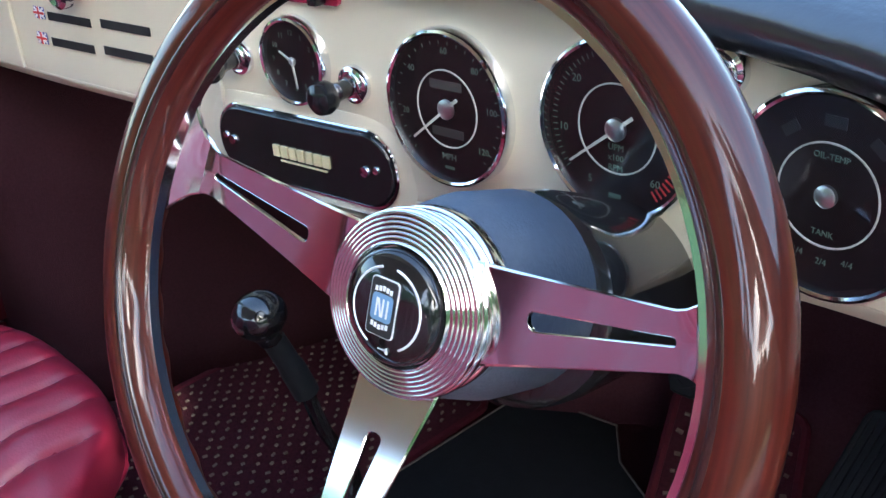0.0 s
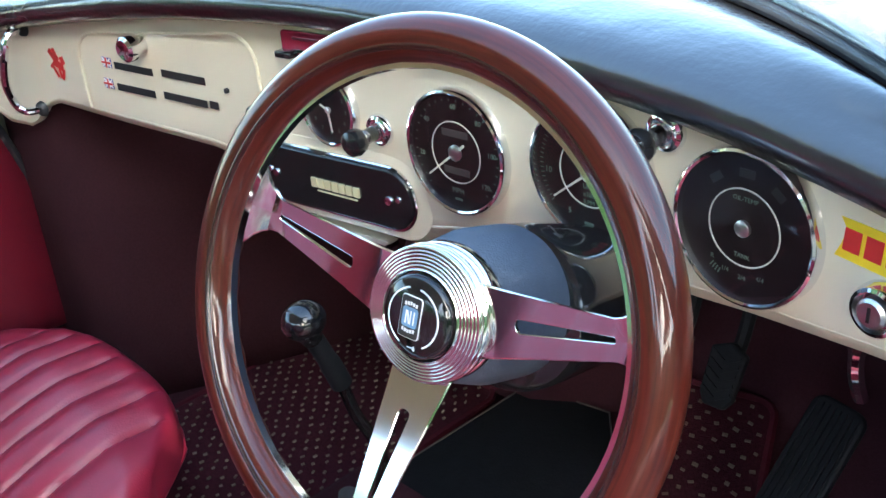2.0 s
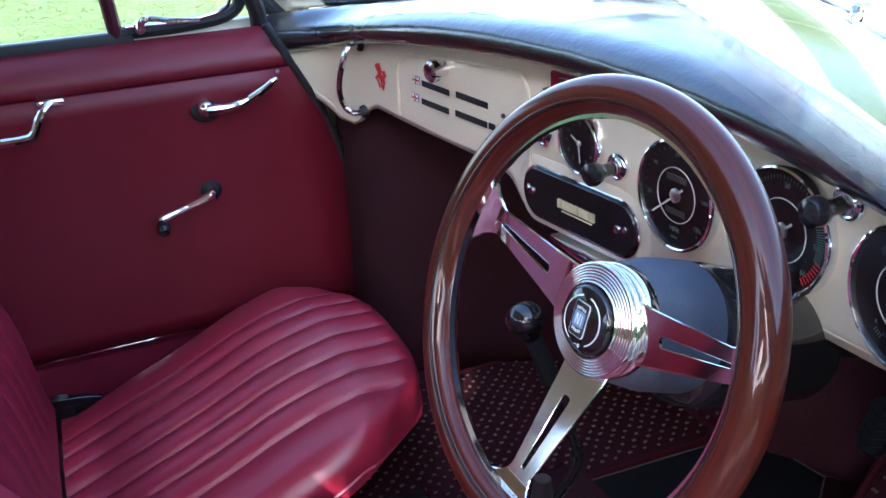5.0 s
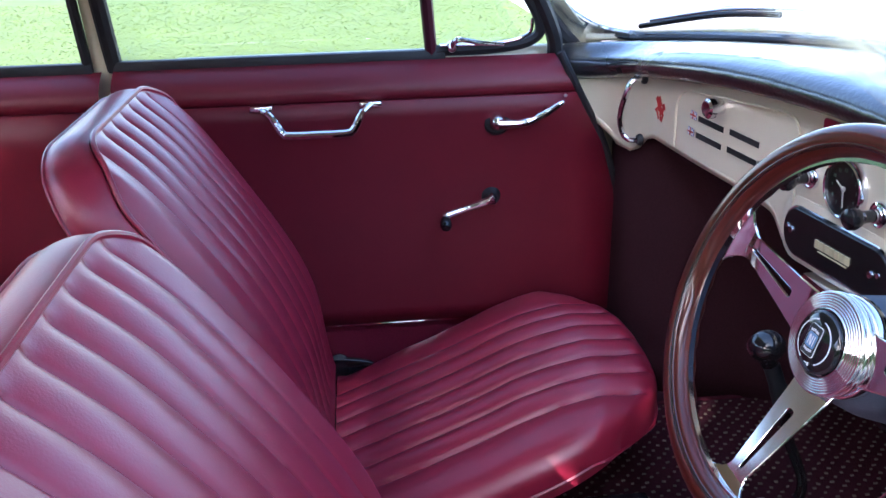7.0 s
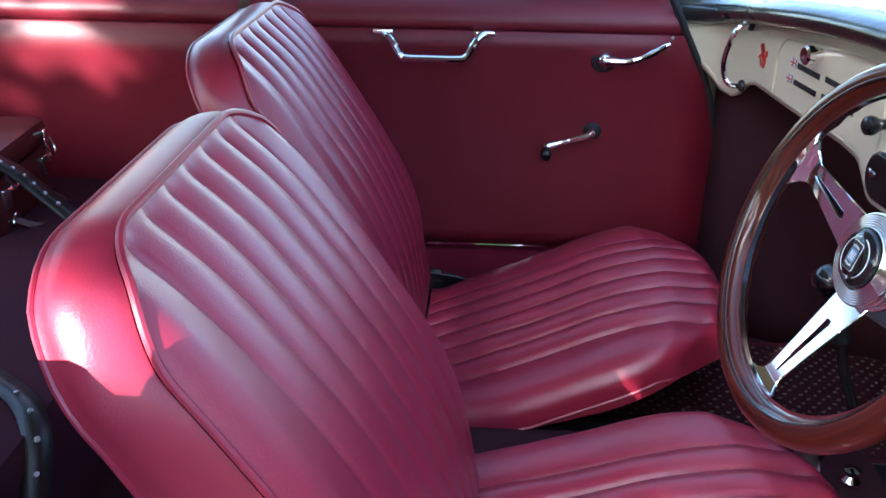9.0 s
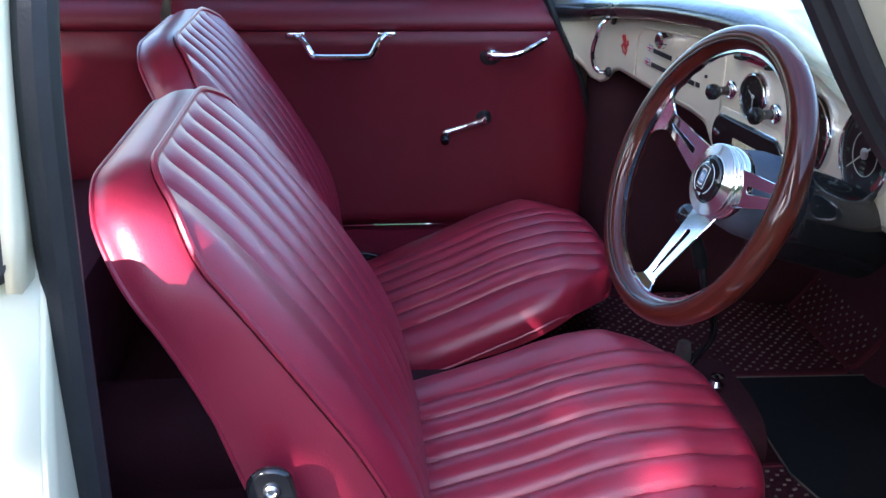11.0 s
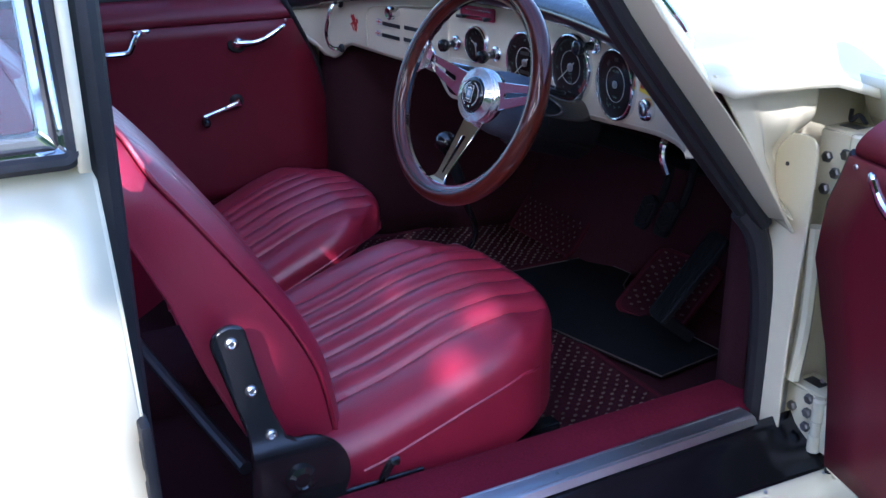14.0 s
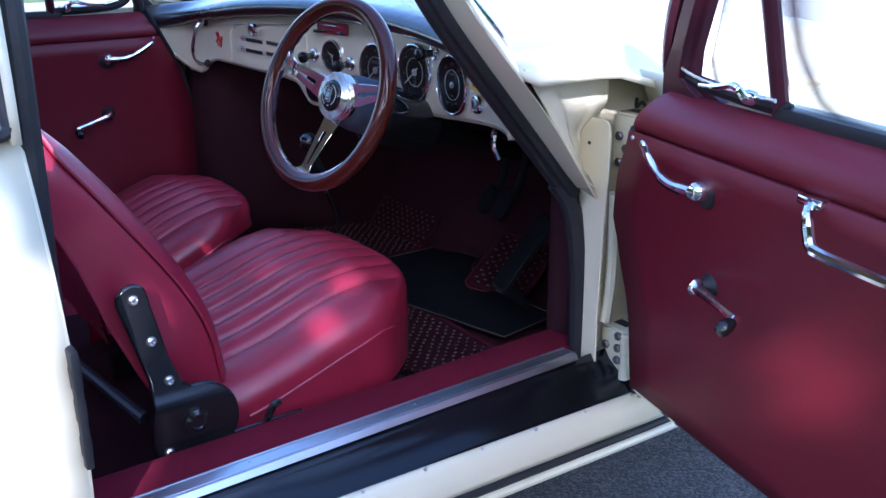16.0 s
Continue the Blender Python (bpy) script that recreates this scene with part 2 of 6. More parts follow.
def frame_of(o, axis, up=(0, 0, 1)):
    """A pose whose z runs along axis, x to its side."""
    z = Vector(axis).normalized()
    x = Vector(up).cross(z)
    x = x.normalized() if x.length > 1e-6 else z.orthogonal().normalized()
    y = z.cross(x)
    m = Matrix((x, y, z)).transposed().to_4x4()
    m.translation = o
    return m


def lathe(bm, prof, m, n=24, caps=True):
    """Turn a profile of (radius, height) about the z of m."""
    rings = []
    for r, h in prof:
        rings.append([bm.verts.new(m @ Vector((max(r, 1e-5) * math.cos(a), max(r, 1e-5) * math.sin(a), h))) for a in (2 * math.pi * k / n for k in range(n))])
    for a, b in zip(rings, rings[1:]):
        for k in range(n):
            bm.faces.new((a[k], a[(k + 1) % n], b[(k + 1) % n], b[k]))
    if caps:
        bm.faces.new(rings[0][::-1]), bm.faces.new(rings[-1])


def box(bm, c, s, m=None, bev=0.0):
    mm = (m or Matrix()) @ Matrix.Translation(c) @ Matrix.Diagonal((*s, 1))
    r = bmesh.ops.create_cube(bm, size=1.0, matrix=mm)
    if bev:
        es = list({e for v in r["verts"] for e in v.link_edges})
        bmesh.ops.bevel(bm, geom=es, offset=bev, segments=2, affect="EDGES", profile=0.5)


def slab(bm, outline, depth, m):
    """A plate: a closed outline in the x, y of m, depth thick along its z."""
    a = [bm.verts.new(m @ Vector((x, y, 0))) for x, y in outline]
    b = [bm.verts.new(m @ Vector((x, y, depth))) for x, y in outline]
    bm.faces.new(a[::-1]), bm.faces.new(b)
    for i in range(len(a)):
        k = (i + 1) % len(a)
        bm.faces.new((a[i], a[k], b[k], b[i]))


def rounded(w, h, r, n=6):
    """Outline of a rounded rectangle about the origin."""
    out = []
    for cx, cy, a0 in ((w / 2 - r, h / 2 - r, 0), (-w / 2 + r, h / 2 - r, 90), (-w / 2 + r, -h / 2 + r, 180), (w / 2 - r, -h / 2 + r, 270)):
        for k in range(n + 1):
            a = radians(a0 + 90 * k / n)
            out.append((cx + r * math.cos(a), cy + r * math.sin(a)))
    return out


def lerp(xs, ys, x):
    return float(np.interp(x, xs, ys))


def ease(x, a, b):
    t = min(1.0, max(0.0, (x - a) / (b - a)))
    return t * t * (3 - 2 * t)


def letters(text, size, m, depth=0.0006):
    """Raised lettering in the built-in font as a bmesh, centred in the x, y of m."""
    cu = bpy.data.curves.new("lettering", "FONT")
    cu.body, cu.size, cu.align_x, cu.align_y, cu.extrude, cu.resolution_u = text, size, "CENTER", "CENTER", depth / 2, 2
    ob = bpy.data.objects.new("lettering", cu)
    me = bpy.data.meshes.new_from_object(ob)
    bm = bmesh.new()
    bm.from_mesh(me)
    bm.transform(m @ Matrix.Translation((0, 0, depth / 2)))
    bpy.data.objects.remove(ob), bpy.data.curves.remove(cu), bpy.data.meshes.remove(me)
    return bm

# ---- plan of the car: x to its right, y ahead, z up from the road ----
DASH_X = [-0.68, -0.64, -0.60, -0.52, -0.36, -0.20, 0.0, 0.15, 0.30, 0.42, 0.55, 0.62, 0.68, 0.74]
DASH_Y = [-0.23, -0.165, -0.125, -0.096, -0.072, -0.042, -0.012, 0.001, 0.004, 0.001, -0.020, -0.045, -0.08, -0.13]
LOW_X = [-0.68, -0.63, -0.59, -0.555, -0.525, -0.49, -0.20, -0.15, -0.12, 0.10, 0.20, 0.40, 0.55, 0.68]
LOW_Z = [0.79, 0.745, 0.708, 0.703, 0.732, 0.743, 0.729, 0.722, 0.690, 0.692, 0.712, 0.722, 0.737, 0.748]


def dash_y(x):
    return sum(w * lerp(DASH_X, DASH_Y, x + d) for w, d in ((0.25, -0.03), (0.5, 0.0), (0.25, 0.03)))


def dash_low(x):
    return lerp(LOW_X, LOW_Z, x)


def pad_low(x):
    return 0.882 - 0.155 * x * x


def dash_pose(x, z, lift=0.0):
    """On the dashboard's face: z of the pose points at the cabin."""
    d = (dash_y(x + 0.01) - dash_y(x - 0.01)) / 0.02
    n = Vector((d, -1, 0.0)).normalized()
    return frame_of(Vector((x, dash_y(x), z)) + n * lift, n)


def screen_base(x):
    return Vector((x, 0.215 - 0.78 * x * x, 0.918 - 0.09 * x * x))


PANEL_Z = [0.30, 0.36, 0.60, 0.70, 0.80]
PANEL_X = [0.668, 0.664, 0.652, 0.638, 0.618]


def panel_x(z):
    return lerp(PANEL_Z, PANEL_X, z)


# ---- ground ----
def build_ground():
    bm = bmnew()
    sheet(bm, lambda u, v: ((u - 0.5) * 600, (v - 0.5) * 600, -0.02), 4, 4)
    tagged(part("ground", bm, LAWN), "sunlit mown lawn stretching away beside the car", "ground", kind="structure")
    bm = bmnew()
    box(bm, (1.6, -1.0, -0.012), (6.0, 8.0, 0.024))
    tagged(part("road", bm, ASPHALT), "dark grey asphalt drive under the car", "road", kind="structure")
    bm = bmnew()
    box(bm, (2.6, 12.1, -0.017), (30.0, 21.8, 0.022))
    tagged(part("pavement", bm, GRAVEL), "pale sunlit gravel forecourt ahead of the car", "gravel", kind="structure")


build_ground()


# ---- the car's fixed shell ----
car = empty("coupe", (0, 0, 0.2), "ivory two-door coupe body with burgundy trimmed cabin, driver's door open", "car")


def build_shell():
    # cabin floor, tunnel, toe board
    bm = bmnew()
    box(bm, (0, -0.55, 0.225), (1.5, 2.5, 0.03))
    part("floor_pan", bm, SHADECARPET, car, "burgundy carpet with footwell shade in its colour")
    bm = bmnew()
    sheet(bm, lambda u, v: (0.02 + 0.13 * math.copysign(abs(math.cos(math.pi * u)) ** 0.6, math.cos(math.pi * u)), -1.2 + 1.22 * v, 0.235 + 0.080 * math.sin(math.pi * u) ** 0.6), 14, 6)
    part("tunnel", bm, SHADECARPET, car)
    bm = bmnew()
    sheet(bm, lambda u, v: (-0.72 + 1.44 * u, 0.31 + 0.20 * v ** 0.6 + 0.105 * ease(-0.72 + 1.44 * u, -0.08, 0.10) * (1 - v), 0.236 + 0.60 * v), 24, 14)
    part("toe_board", bm, SHADECARPET, car, solid=0.02)
    for sx in (-1, 1):
        bm = bmnew()
        line = smooth_pts([(-0.668, -0.098, 0), (-0.56, -0.075, 0), (-0.47, 0.10, 0), (-0.40, 0.30, 0), (-0.385, 0.56, 0)] if sx < 0 else [(0.705, 0.06, 0), (0.655, 0.06, 0), (0.585, 0.15, 0), (0.53, 0.32, 0), (0.51, 0.56, 0)], 5)
        sheet(bm, lambda u, v: line[round(u * 20)] + Vector((0, 0, 0.235 + (0.50 if sx < 0 else 0.52) * v)), 20, 6)
        part("kick_panel", bm, SHADECARPET, car, "burgundy carpeted side with footwell shade in its colour", solid=0.008)
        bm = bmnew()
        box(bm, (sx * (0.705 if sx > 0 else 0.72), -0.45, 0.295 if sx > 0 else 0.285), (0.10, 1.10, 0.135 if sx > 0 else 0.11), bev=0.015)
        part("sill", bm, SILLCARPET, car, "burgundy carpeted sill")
    # rear of the cabin
    bm = bmnew()
    box(bm, (0, -1.43, 0.36), (1.28, 0.74, 0.26), bev=0.03)
    part("rear_bench", bm, SUEDE, car, "purplish red carpeted rear bench")
    bm = bmnew()
    sheet(bm, lambda u, v: (-0.66 + 1.32 * u, -1.78 - 0.18 * v, 0.45 + 0.50 * v), 4, 6)
    part("rear_bulkhead", bm, VINYL, car, solid=0.02)
    for sx in (-1, 1):
        bm = bmnew()
        sheet(bm, lambda u, v: (sx * (panel_x(0.3 + 0.5 * v) + 0.002), -1.005 - 0.95 * u, 0.30 + 0.50 * v), 10, 8)
        part("rear_side_panel", bm, VINYL, car, "burgundy vinyl rear side trim", solid=0.01)
        bm = bmnew()
        sheet(bm, lambda u, v: (sx * (0.626 - 0.026 * math.sin(math.pi * v) ** 0.7 + 0.036 * v), -1.005 - 0.95 * u, 0.797 + 0.062 * v), 10, 8)
        part("rear_rail_roll", bm, VINYL, car, "rounded burgundy waist roll")
    # roof, headers, and unseen panels added beside the rear screen to block sky light
    bm = bmnew()
    sheet(bm, lambda u, v: (-0.62 + 1.24 * u, -0.52 - 1.06 * v, 1.225 + 0.085 * math.sin(math.pi * min(1, 0.08 + 0.9 * v)) - 0.045 * abs(2 * u - 1) ** 3), 16, 14)
    part("roof", bm, BODY, car, solid=0.03, offset=1.0)
    bm = bmnew()
    sheet(bm, lambda u, v: (-0.70 + 1.40 * u, -1.965 - 0.9 * v, 0.965 - 0.25 * v - 0.05 * abs(2 * u - 1) ** 2), 8, 6)
    part("rear_deck", bm, BODY, car, solid=0.02)
    bm = bmnew()
    sheet(bm, lambda u, v: (-0.60 + 1.20 * u, -0.53 - 1.04 * v, 1.185 + 0.085 * math.sin(math.pi * min(1, 0.08 + 0.9 * v)) - 0.06 * abs(2 * u - 1) ** 3), 16, 14)
    part("headliner", bm, HEADCLOTH, car, "beige cloth headlining")
    for sx in (-1, 1):
        bm = bmnew()
        sheet(bm, lambda u, v: (sx * (0.54 + (0.12 - 0.09 * v) * u), -1.95 + 0.36 * v, 0.90 + 0.33 * v), 4, 6)
        part("rear_sky_blocker", bm, VINYL, car, "unseen burgundy panel added to narrow the rear screen's sky light", solid=0.015)
        bm = bmnew()
        sheet(bm, lambda u, v: (sx * (0.665 - 0.095 * v), -1.55 - 0.32 * u - (0.0 if u < 0.5 else -0.10 * v), 0.86 + 0.34 * v), 4, 6)
        part("rear_pillar_trim", bm, VINYL, car, "burgundy pillar lining")
        bm = bmnew()
        tube(bm, [(sx * 0.70, -1.90, 0.86), (sx * 0.66, -1.82, 1.0), (sx * 0.57, -1.68, 1.16)], [0.06, 0.055, 0.05], 10)
        part("rear_pillar", bm, BODY, car)
    # bonnet and wings
    def hood(u, v):
        x = -0.84 + 1.68 * u
        y0 = screen_base(max(-0.70, min(0.70, x))).y + 0.015
        y = y0 + (1.55 - y0) * v
        ridge = 0.045 * math.exp(-((abs(x) - 0.66) / 0.13) ** 2) * ease(y, 0.1, 0.7)
        z = 0.919 - 0.07 * abs(x) ** 2.2 - 0.05 * ease(y, 0.2, 1.5) - 0.22 * v ** 3 + ridge
        brim = lerp([-0.17, -0.10, 0.0, 0.06, 0.11, 0.22, 0.6, 1.5], [0.898, 0.890, 0.872, 0.857, 0.836, 0.818, 0.80, 0.60], y)
        return (x, y, z + (min(z, brim) - z) * ease(abs(x), 0.70, 0.835))
    bm = bmnew()
    sheet(bm, hood, 48, 30)
    part("bonnet", bm, BODY, car, "ivory painted bonnet and wing tops", solid=0.012)
    for sx in (-1, 1):
        bm = bmnew()
        sheet(bm, lambda u, v: (sx * (0.842 + 0.03 * math.sin(math.pi * v)), 0.22 + 1.31 * u, 0.30 + (0.505 - 0.20 * u ** 2) * v), 10, 8)
        part("wing", bm, BODY, car, solid=0.012)
    bm = bmnew()
    sheet(bm, lambda u, v: (-0.85 + 1.7 * u, 1.5 + 0.06 * math.sin(math.pi * v), 0.25 + 0.45 * v), 6, 6)
    part("nose", bm, BODY, car, solid=0.012)
    # body side on the far side, and the rear quarter by the open door
    bm = bmnew()
    sheet(bm, lambda u, v: (-0.80 + 0.09 * v ** 3, 0.25 - 2.6 * u, 0.22 + 0.62 * v), 10, 8)
    part("body_side", bm, BODY, car, solid=0.012)


build_shell()


def build_pillars():
    # windscreen pillars: an ivory band with a broad black seal on the door side
    zs = [0.655, 0.70, 0.80, 0.95, 1.056, 1.14, 1.21]
    for sx in (-1, 1):
        inn = [(0.730, 0.022), (0.730, -0.018), (0.728, -0.106), (0.724, -0.234), (0.708, -0.298), (0.686, -0.346), (0.650, -0.392)]
        out = [(0.799, 0.014), (0.801, -0.020), (0.808, -0.100), (0.797, -0.228), (0.775, -0.292), (0.745, -0.342), (0.70, -0.390)]
        I = smooth_pts([(sx * x, y, z) for (x, y), z in zip(inn, zs)], 5)
        Q = smooth_pts([(sx * x, y, z + (0.016 if k == 0 else 0.0)) for k, ((x, y), z) in enumerate(zip(out, zs))], 5)
        bm = bmnew()
        rings = []
        for a, b in zip(I, Q):
            rings.append([bm.verts.new(v) for v in (a, a.lerp(b, 0.5) + Vector((0, -0.004, 0)), b, b + Vector((-sx * 0.050, 0.030, 0.010)), a + Vector((-sx * 0.030, 0.032, 0.006)))])
        for a, b in zip(rings, rings[1:]):
            for k in range(5):
                bm.faces.new((a[k], a[(k + 1) % 5], b[(k + 1) % 5], b[k]))
        bm.faces.new(rings[0]), bm.faces.new(rings[-1])
        part("windscreen_pillar", bm, BODY, car, "ivory painted windscreen pillar", angle=40, bevel=0.003)
        bm = bmnew()
        tube(bm, [p + Vector((-sx * 0.004, -0.008, -0.004)) for p in I], 0.0155, 10)
        tube(bm, [p + Vector((sx * 0.014, -0.004, -0.004)) for p in I], 0.0115, 10)
        part("pillar_seal", bm, RUBBER, car, "double-lipped black rubber door seal")
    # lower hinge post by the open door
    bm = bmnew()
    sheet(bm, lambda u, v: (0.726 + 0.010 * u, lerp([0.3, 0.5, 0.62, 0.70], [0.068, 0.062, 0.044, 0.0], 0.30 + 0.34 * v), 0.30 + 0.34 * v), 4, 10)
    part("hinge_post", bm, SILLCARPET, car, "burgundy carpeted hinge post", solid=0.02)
    bm = bmnew()
    tube(bm, smooth_pts([(0.724, -0.006, 0.668), (0.736, 0.020, 0.62), (0.744, 0.036, 0.50), (0.746, 0.040, 0.33)], 6), 0.017, 10)
    part("post_seal", bm, RUBBER, car, "black rubber door seal")
    # body skin between the pillar's edge and the windscreen
    for sx, line in ((1, [(0.690, -0.085, 0.870), (0.696, -0.104, 0.890), (0.702, -0.130, 0.922), (0.682, -0.168, 0.972), (0.660, -0.200, 1.016), (0.615, -0.260, 1.10)]), (-1, [(0.700, -0.120, 0.870), (0.708, -0.135, 0.893), (0.733, -0.185, 0.925), (0.720, -0.225, 0.975), (0.700, -0.255, 1.02), (0.665, -0.275, 1.10)])):
        gz, gx, gy = [p[2] for p in line], [p[0] for p in line], [p[1] for p in line]
        def skin(u, v):
            z = 0.862 + 0.235 * v
            a = Vector((lerp(zs, [p[0] for p in out], z), lerp(zs, [p[1] for p in out], z) + 0.002, z))
            b = Vector((lerp(gz, gx, z), lerp(gz, gy, z), z))
            p = a.lerp(b, u) + Vector((0.6, 0.8, 0)) * 0.010 * math.sin(math.pi * u)
            return (sx * p.x, p.y, p.z)
        bm = bmnew()
        sheet(bm, skin, 8, 14)
        part("pillar_skin", bm, BODY, car, solid=0.003)
    # cowl panel running forwards from the pillar, pressed with a shallow dish, and the flange standing by it
    bm = bmnew()
    def cowl(u, v):
        z0 = 0.655 + 0.205 * v
        ys = lerp(zs, [p[1] for p in out], z0) + 0.003
        y = ys + (0.042 - ys) * u
        z = 0.655 + (lerp([-0.16, -0.087, -0.05, 0.0, 0.042], [0.882, 0.873, 0.865, 0.853, 0.845], y) - 0.655) * v
        dip = 0.056 * u ** 1.2 * (1 - ease(z, 0.745, 0.815))
        dish = 0.006 * ease(u, 0.22, 0.36) * (1 - ease(u, 0.72, 0.86)) * ease(v, 0.40, 0.54) * (1 - ease(v, 0.80, 0.90))
        return (0.799 - 0.012 * u - dip - dish, y, z)
    sheet(bm, cowl, 44, 44)
    part("cowl_panel", bm, BODY, car, "ivory painted cowl panel with a pressed dish", solid=0.004)
    bm = bmnew()
    slab(bm, [(0.752, 0.318), (0.796, 0.322), (0.7945, 0.45), (0.797, 0.56), (0.803, 0.68), (0.8035, 0.755), (0.801, 0.770), (0.794, 0.778), (0.782, 0.7815), (0.730, 0.776), (0.736, 0.64), (0.748, 0.56)], 0.005, Matrix(((1, 0, 0, 0), (0, 0, -1, 0.0405), (0, 1, 0, 0), (0, 0, 0, 1))))
    part("jamb_flange", bm, BODY, car, "ivory sheet-metal jamb flange", bevel=0.0015)
    bm = bmnew()
    lathe(bm, [(0.003, 0.0), (0.003, 0.0012), (0, 0.0012)], frame_of((0.757, 0.0352, 0.737), (0, -1, 0)), 10)
    part("flange_hole", bm, INK, car)
    # pocket behind the hinges: back wall, inner cheek, a rounded box of metal at its top
    bm = bmnew()
    sheet(bm, lambda u, v: (0.70 + 0.155 * u, 0.205 - 0.02 * u, 0.29 + 0.55 * v), 4, 6)
    part("hinge_recess", bm, BODY, car, "shaded ivory hinge recess", solid=0.006)
    bm = bmnew()
    sheet(bm, lambda u, v: (0.757 - 0.02 * v, 0.042 + 0.16 * u, 0.29 + 0.55 * v), 4, 6)
    part("recess_cheek", bm, BODY, car, solid=0.005)
    bm = bmnew()
    box(bm, (0.815, 0.172, 0.765), (0.060, 0.055, 0.11), bev=0.016)
    part("recess_box", bm, BODY, car, "rounded ivory metal box in the hinge recess")
    bm = bmnew()
    tube(bm, smooth_pts([(0.792, 0.060, 0.42), (0.794, 0.066, 0.50), (0.795, 0.064, 0.58), (0.796, 0.058, 0.655)], 5), 0.010, 8)
    part("recess_bead", bm, BODY, car)
    bm = bmnew()
    tube(bm, smooth_pts([(0.778, 0.120, 0.805), (0.785, 0.112, 0.792), (0.792, 0.118, 0.800), (0.800, 0.125, 0.788)], 5), 0.003, 6)
    part("loose_wire", bm, RUBBER, car, "dark loose wire in the hinge recess")
    # hinges: a bolted leaf, a top web with a slot, and the knuckle
    for z, tall, spots in ((0.742, 0.086, ((-0.020, 0.008), (0.009, 0.017), (-0.004, -0.011), (-0.018, -0.036), (0.012, -0.032))), (0.364, 0.080, ((-0.022, 0.008), (0.006, 0.033), (0.006, -0.013), (-0.023, -0.038), (0.006, 0.010)))):
        bm = bmnew()
        box(bm, (0.811, 0.076, z), (0.074, 0.010, tall), bev=0.003)
        h = part("hinge", bm, BODY, car, "ivory painted steel door hinge")
        bm = bmnew()
        box(bm, (0.806, 0.100, z + tall / 2), (0.062, 0.050, 0.007), bev=0.002)
        web = part("hinge_web", bm, BODY, h)
        bm = bmnew()
        box(bm, (0.800, 0.100, z + tall / 2 + 0.0035), (0.030, 0.020, 0.0012))
        part("slot", bm, INK, web, "dark slot")
        bm = bmnew()
        lathe(bm, [(0.0, -tall * 0.50), (0.0095, -tall * 0.50), (0.0095, -tall * 0.18), (0.0080, -tall * 0.16), (0.0080, tall * 0.10), (0.0095, tall * 0.12), (0.0095, tall * 0.52), (0.006, tall * 0.56), (0.0, tall * 0.56)], Matrix.Translation((0.838, 0.066, z)), 14)
        part("knuckle", bm, BODY, h)
        bm = bmnew()
        box(bm, (0.858, 0.070, z), (0.026, 0.008, tall * 0.94), bev=0.002)
        part("door_leaf", bm, BODY, h)
        for dx, dz in spots:
            bm = bmnew()
            lathe(bm, [(0.0078, 0), (0.0078, 0.005), (0.0055, 0.007), (0.0, 0.007)], frame_of((0.811 + dx, 0.071, z + dz), (0, -1, 0)), 6)
            part("bolt", bm, BOLT, h, "dark steel bolt")
    # sill tread, rubber step, rocker
    bm = bmnew()
    slab(bm, [(0.750, 0.366), (0.752, 0.371), (0.772, 0.3725), (0.786, 0.371), (0.792, 0.362), (0.786, 0.360)], 0.80, Matrix(((1, 0, 0, 0), (0, 0, -1, 0.0), (0, 1, 0, 0), (0, 0, 0, 1))))
    for k in range(2):
        box(bm, (0.7565 + 0.024 * k, -0.40, 0.3724), (0.0036, 0.796, 0.0012))
    tread = part("sill_tread", bm, TREAD, car, "polished aluminium sill tread", bevel=0.001)
    for k in range(6):
        bm = bmnew()
        lathe(bm, [(0.0028, 0), (0.0024, 0.001), (0, 0.0014)], frame_of((0.768, -0.05 - 0.14 * k, 0.3722), (0, 0, 1)), 8)
        part("screw", bm, STEEL, tread)
    def edge_x(y):
        return lerp([-0.90, -0.50, 0.07, 0.20], [0.824, 0.840, 0.869, 0.873], y)
    def along(v):
        return 0.165 - 1.03 * v
    bm = bmnew()
    sheet(bm, lambda u, v: (0.786 + (edge_x(along(v)) - 0.784) * u, along(v), 0.362 - 0.052 * u ** 0.6), 8, 12)
    part("step_rubber", bm, STEP, car, "glossy black step below the sill", solid=0.01)
    bm = bmnew()
    sheet(bm, lambda u, v: (edge_x(along(v)) + 0.023 * math.sin(u * 1.65), along(v), 0.3135 - 0.056 * u ** 1.6), 10, 12)
    rocker = part("rocker", bm, BODY, car, "ivory painted rocker", solid=0.012)
    bm = bmnew()
    tube(bm, [(edge_x(along(k / 12)) + 0.0225, along(k / 12), 0.2505) for k in range(13)], 0.0075, 8)
    part("rocker_groove", bm, RUBBER, rocker, "black rubber strip")
    bm = bmnew()
    tube(bm, [(edge_x(along(k / 12)) + 0.0235, along(k / 12), 0.2345) for k in range(13)], 0.0095, 10)
    part("rocker_trim", bm, BODY, rocker)
    for k in range(9):
        bm = bmnew()
        y = 0.05 - 0.105 * k
        lathe(bm, [(0.003, 0), (0.0025, 0.0015), (0, 0.002)], frame_of((edge_x(y) + 0.006, y, 0.3125), (0.3, 0, 1)), 8)
        part("rivet", bm, STEEL, rocker)


build_pillars()


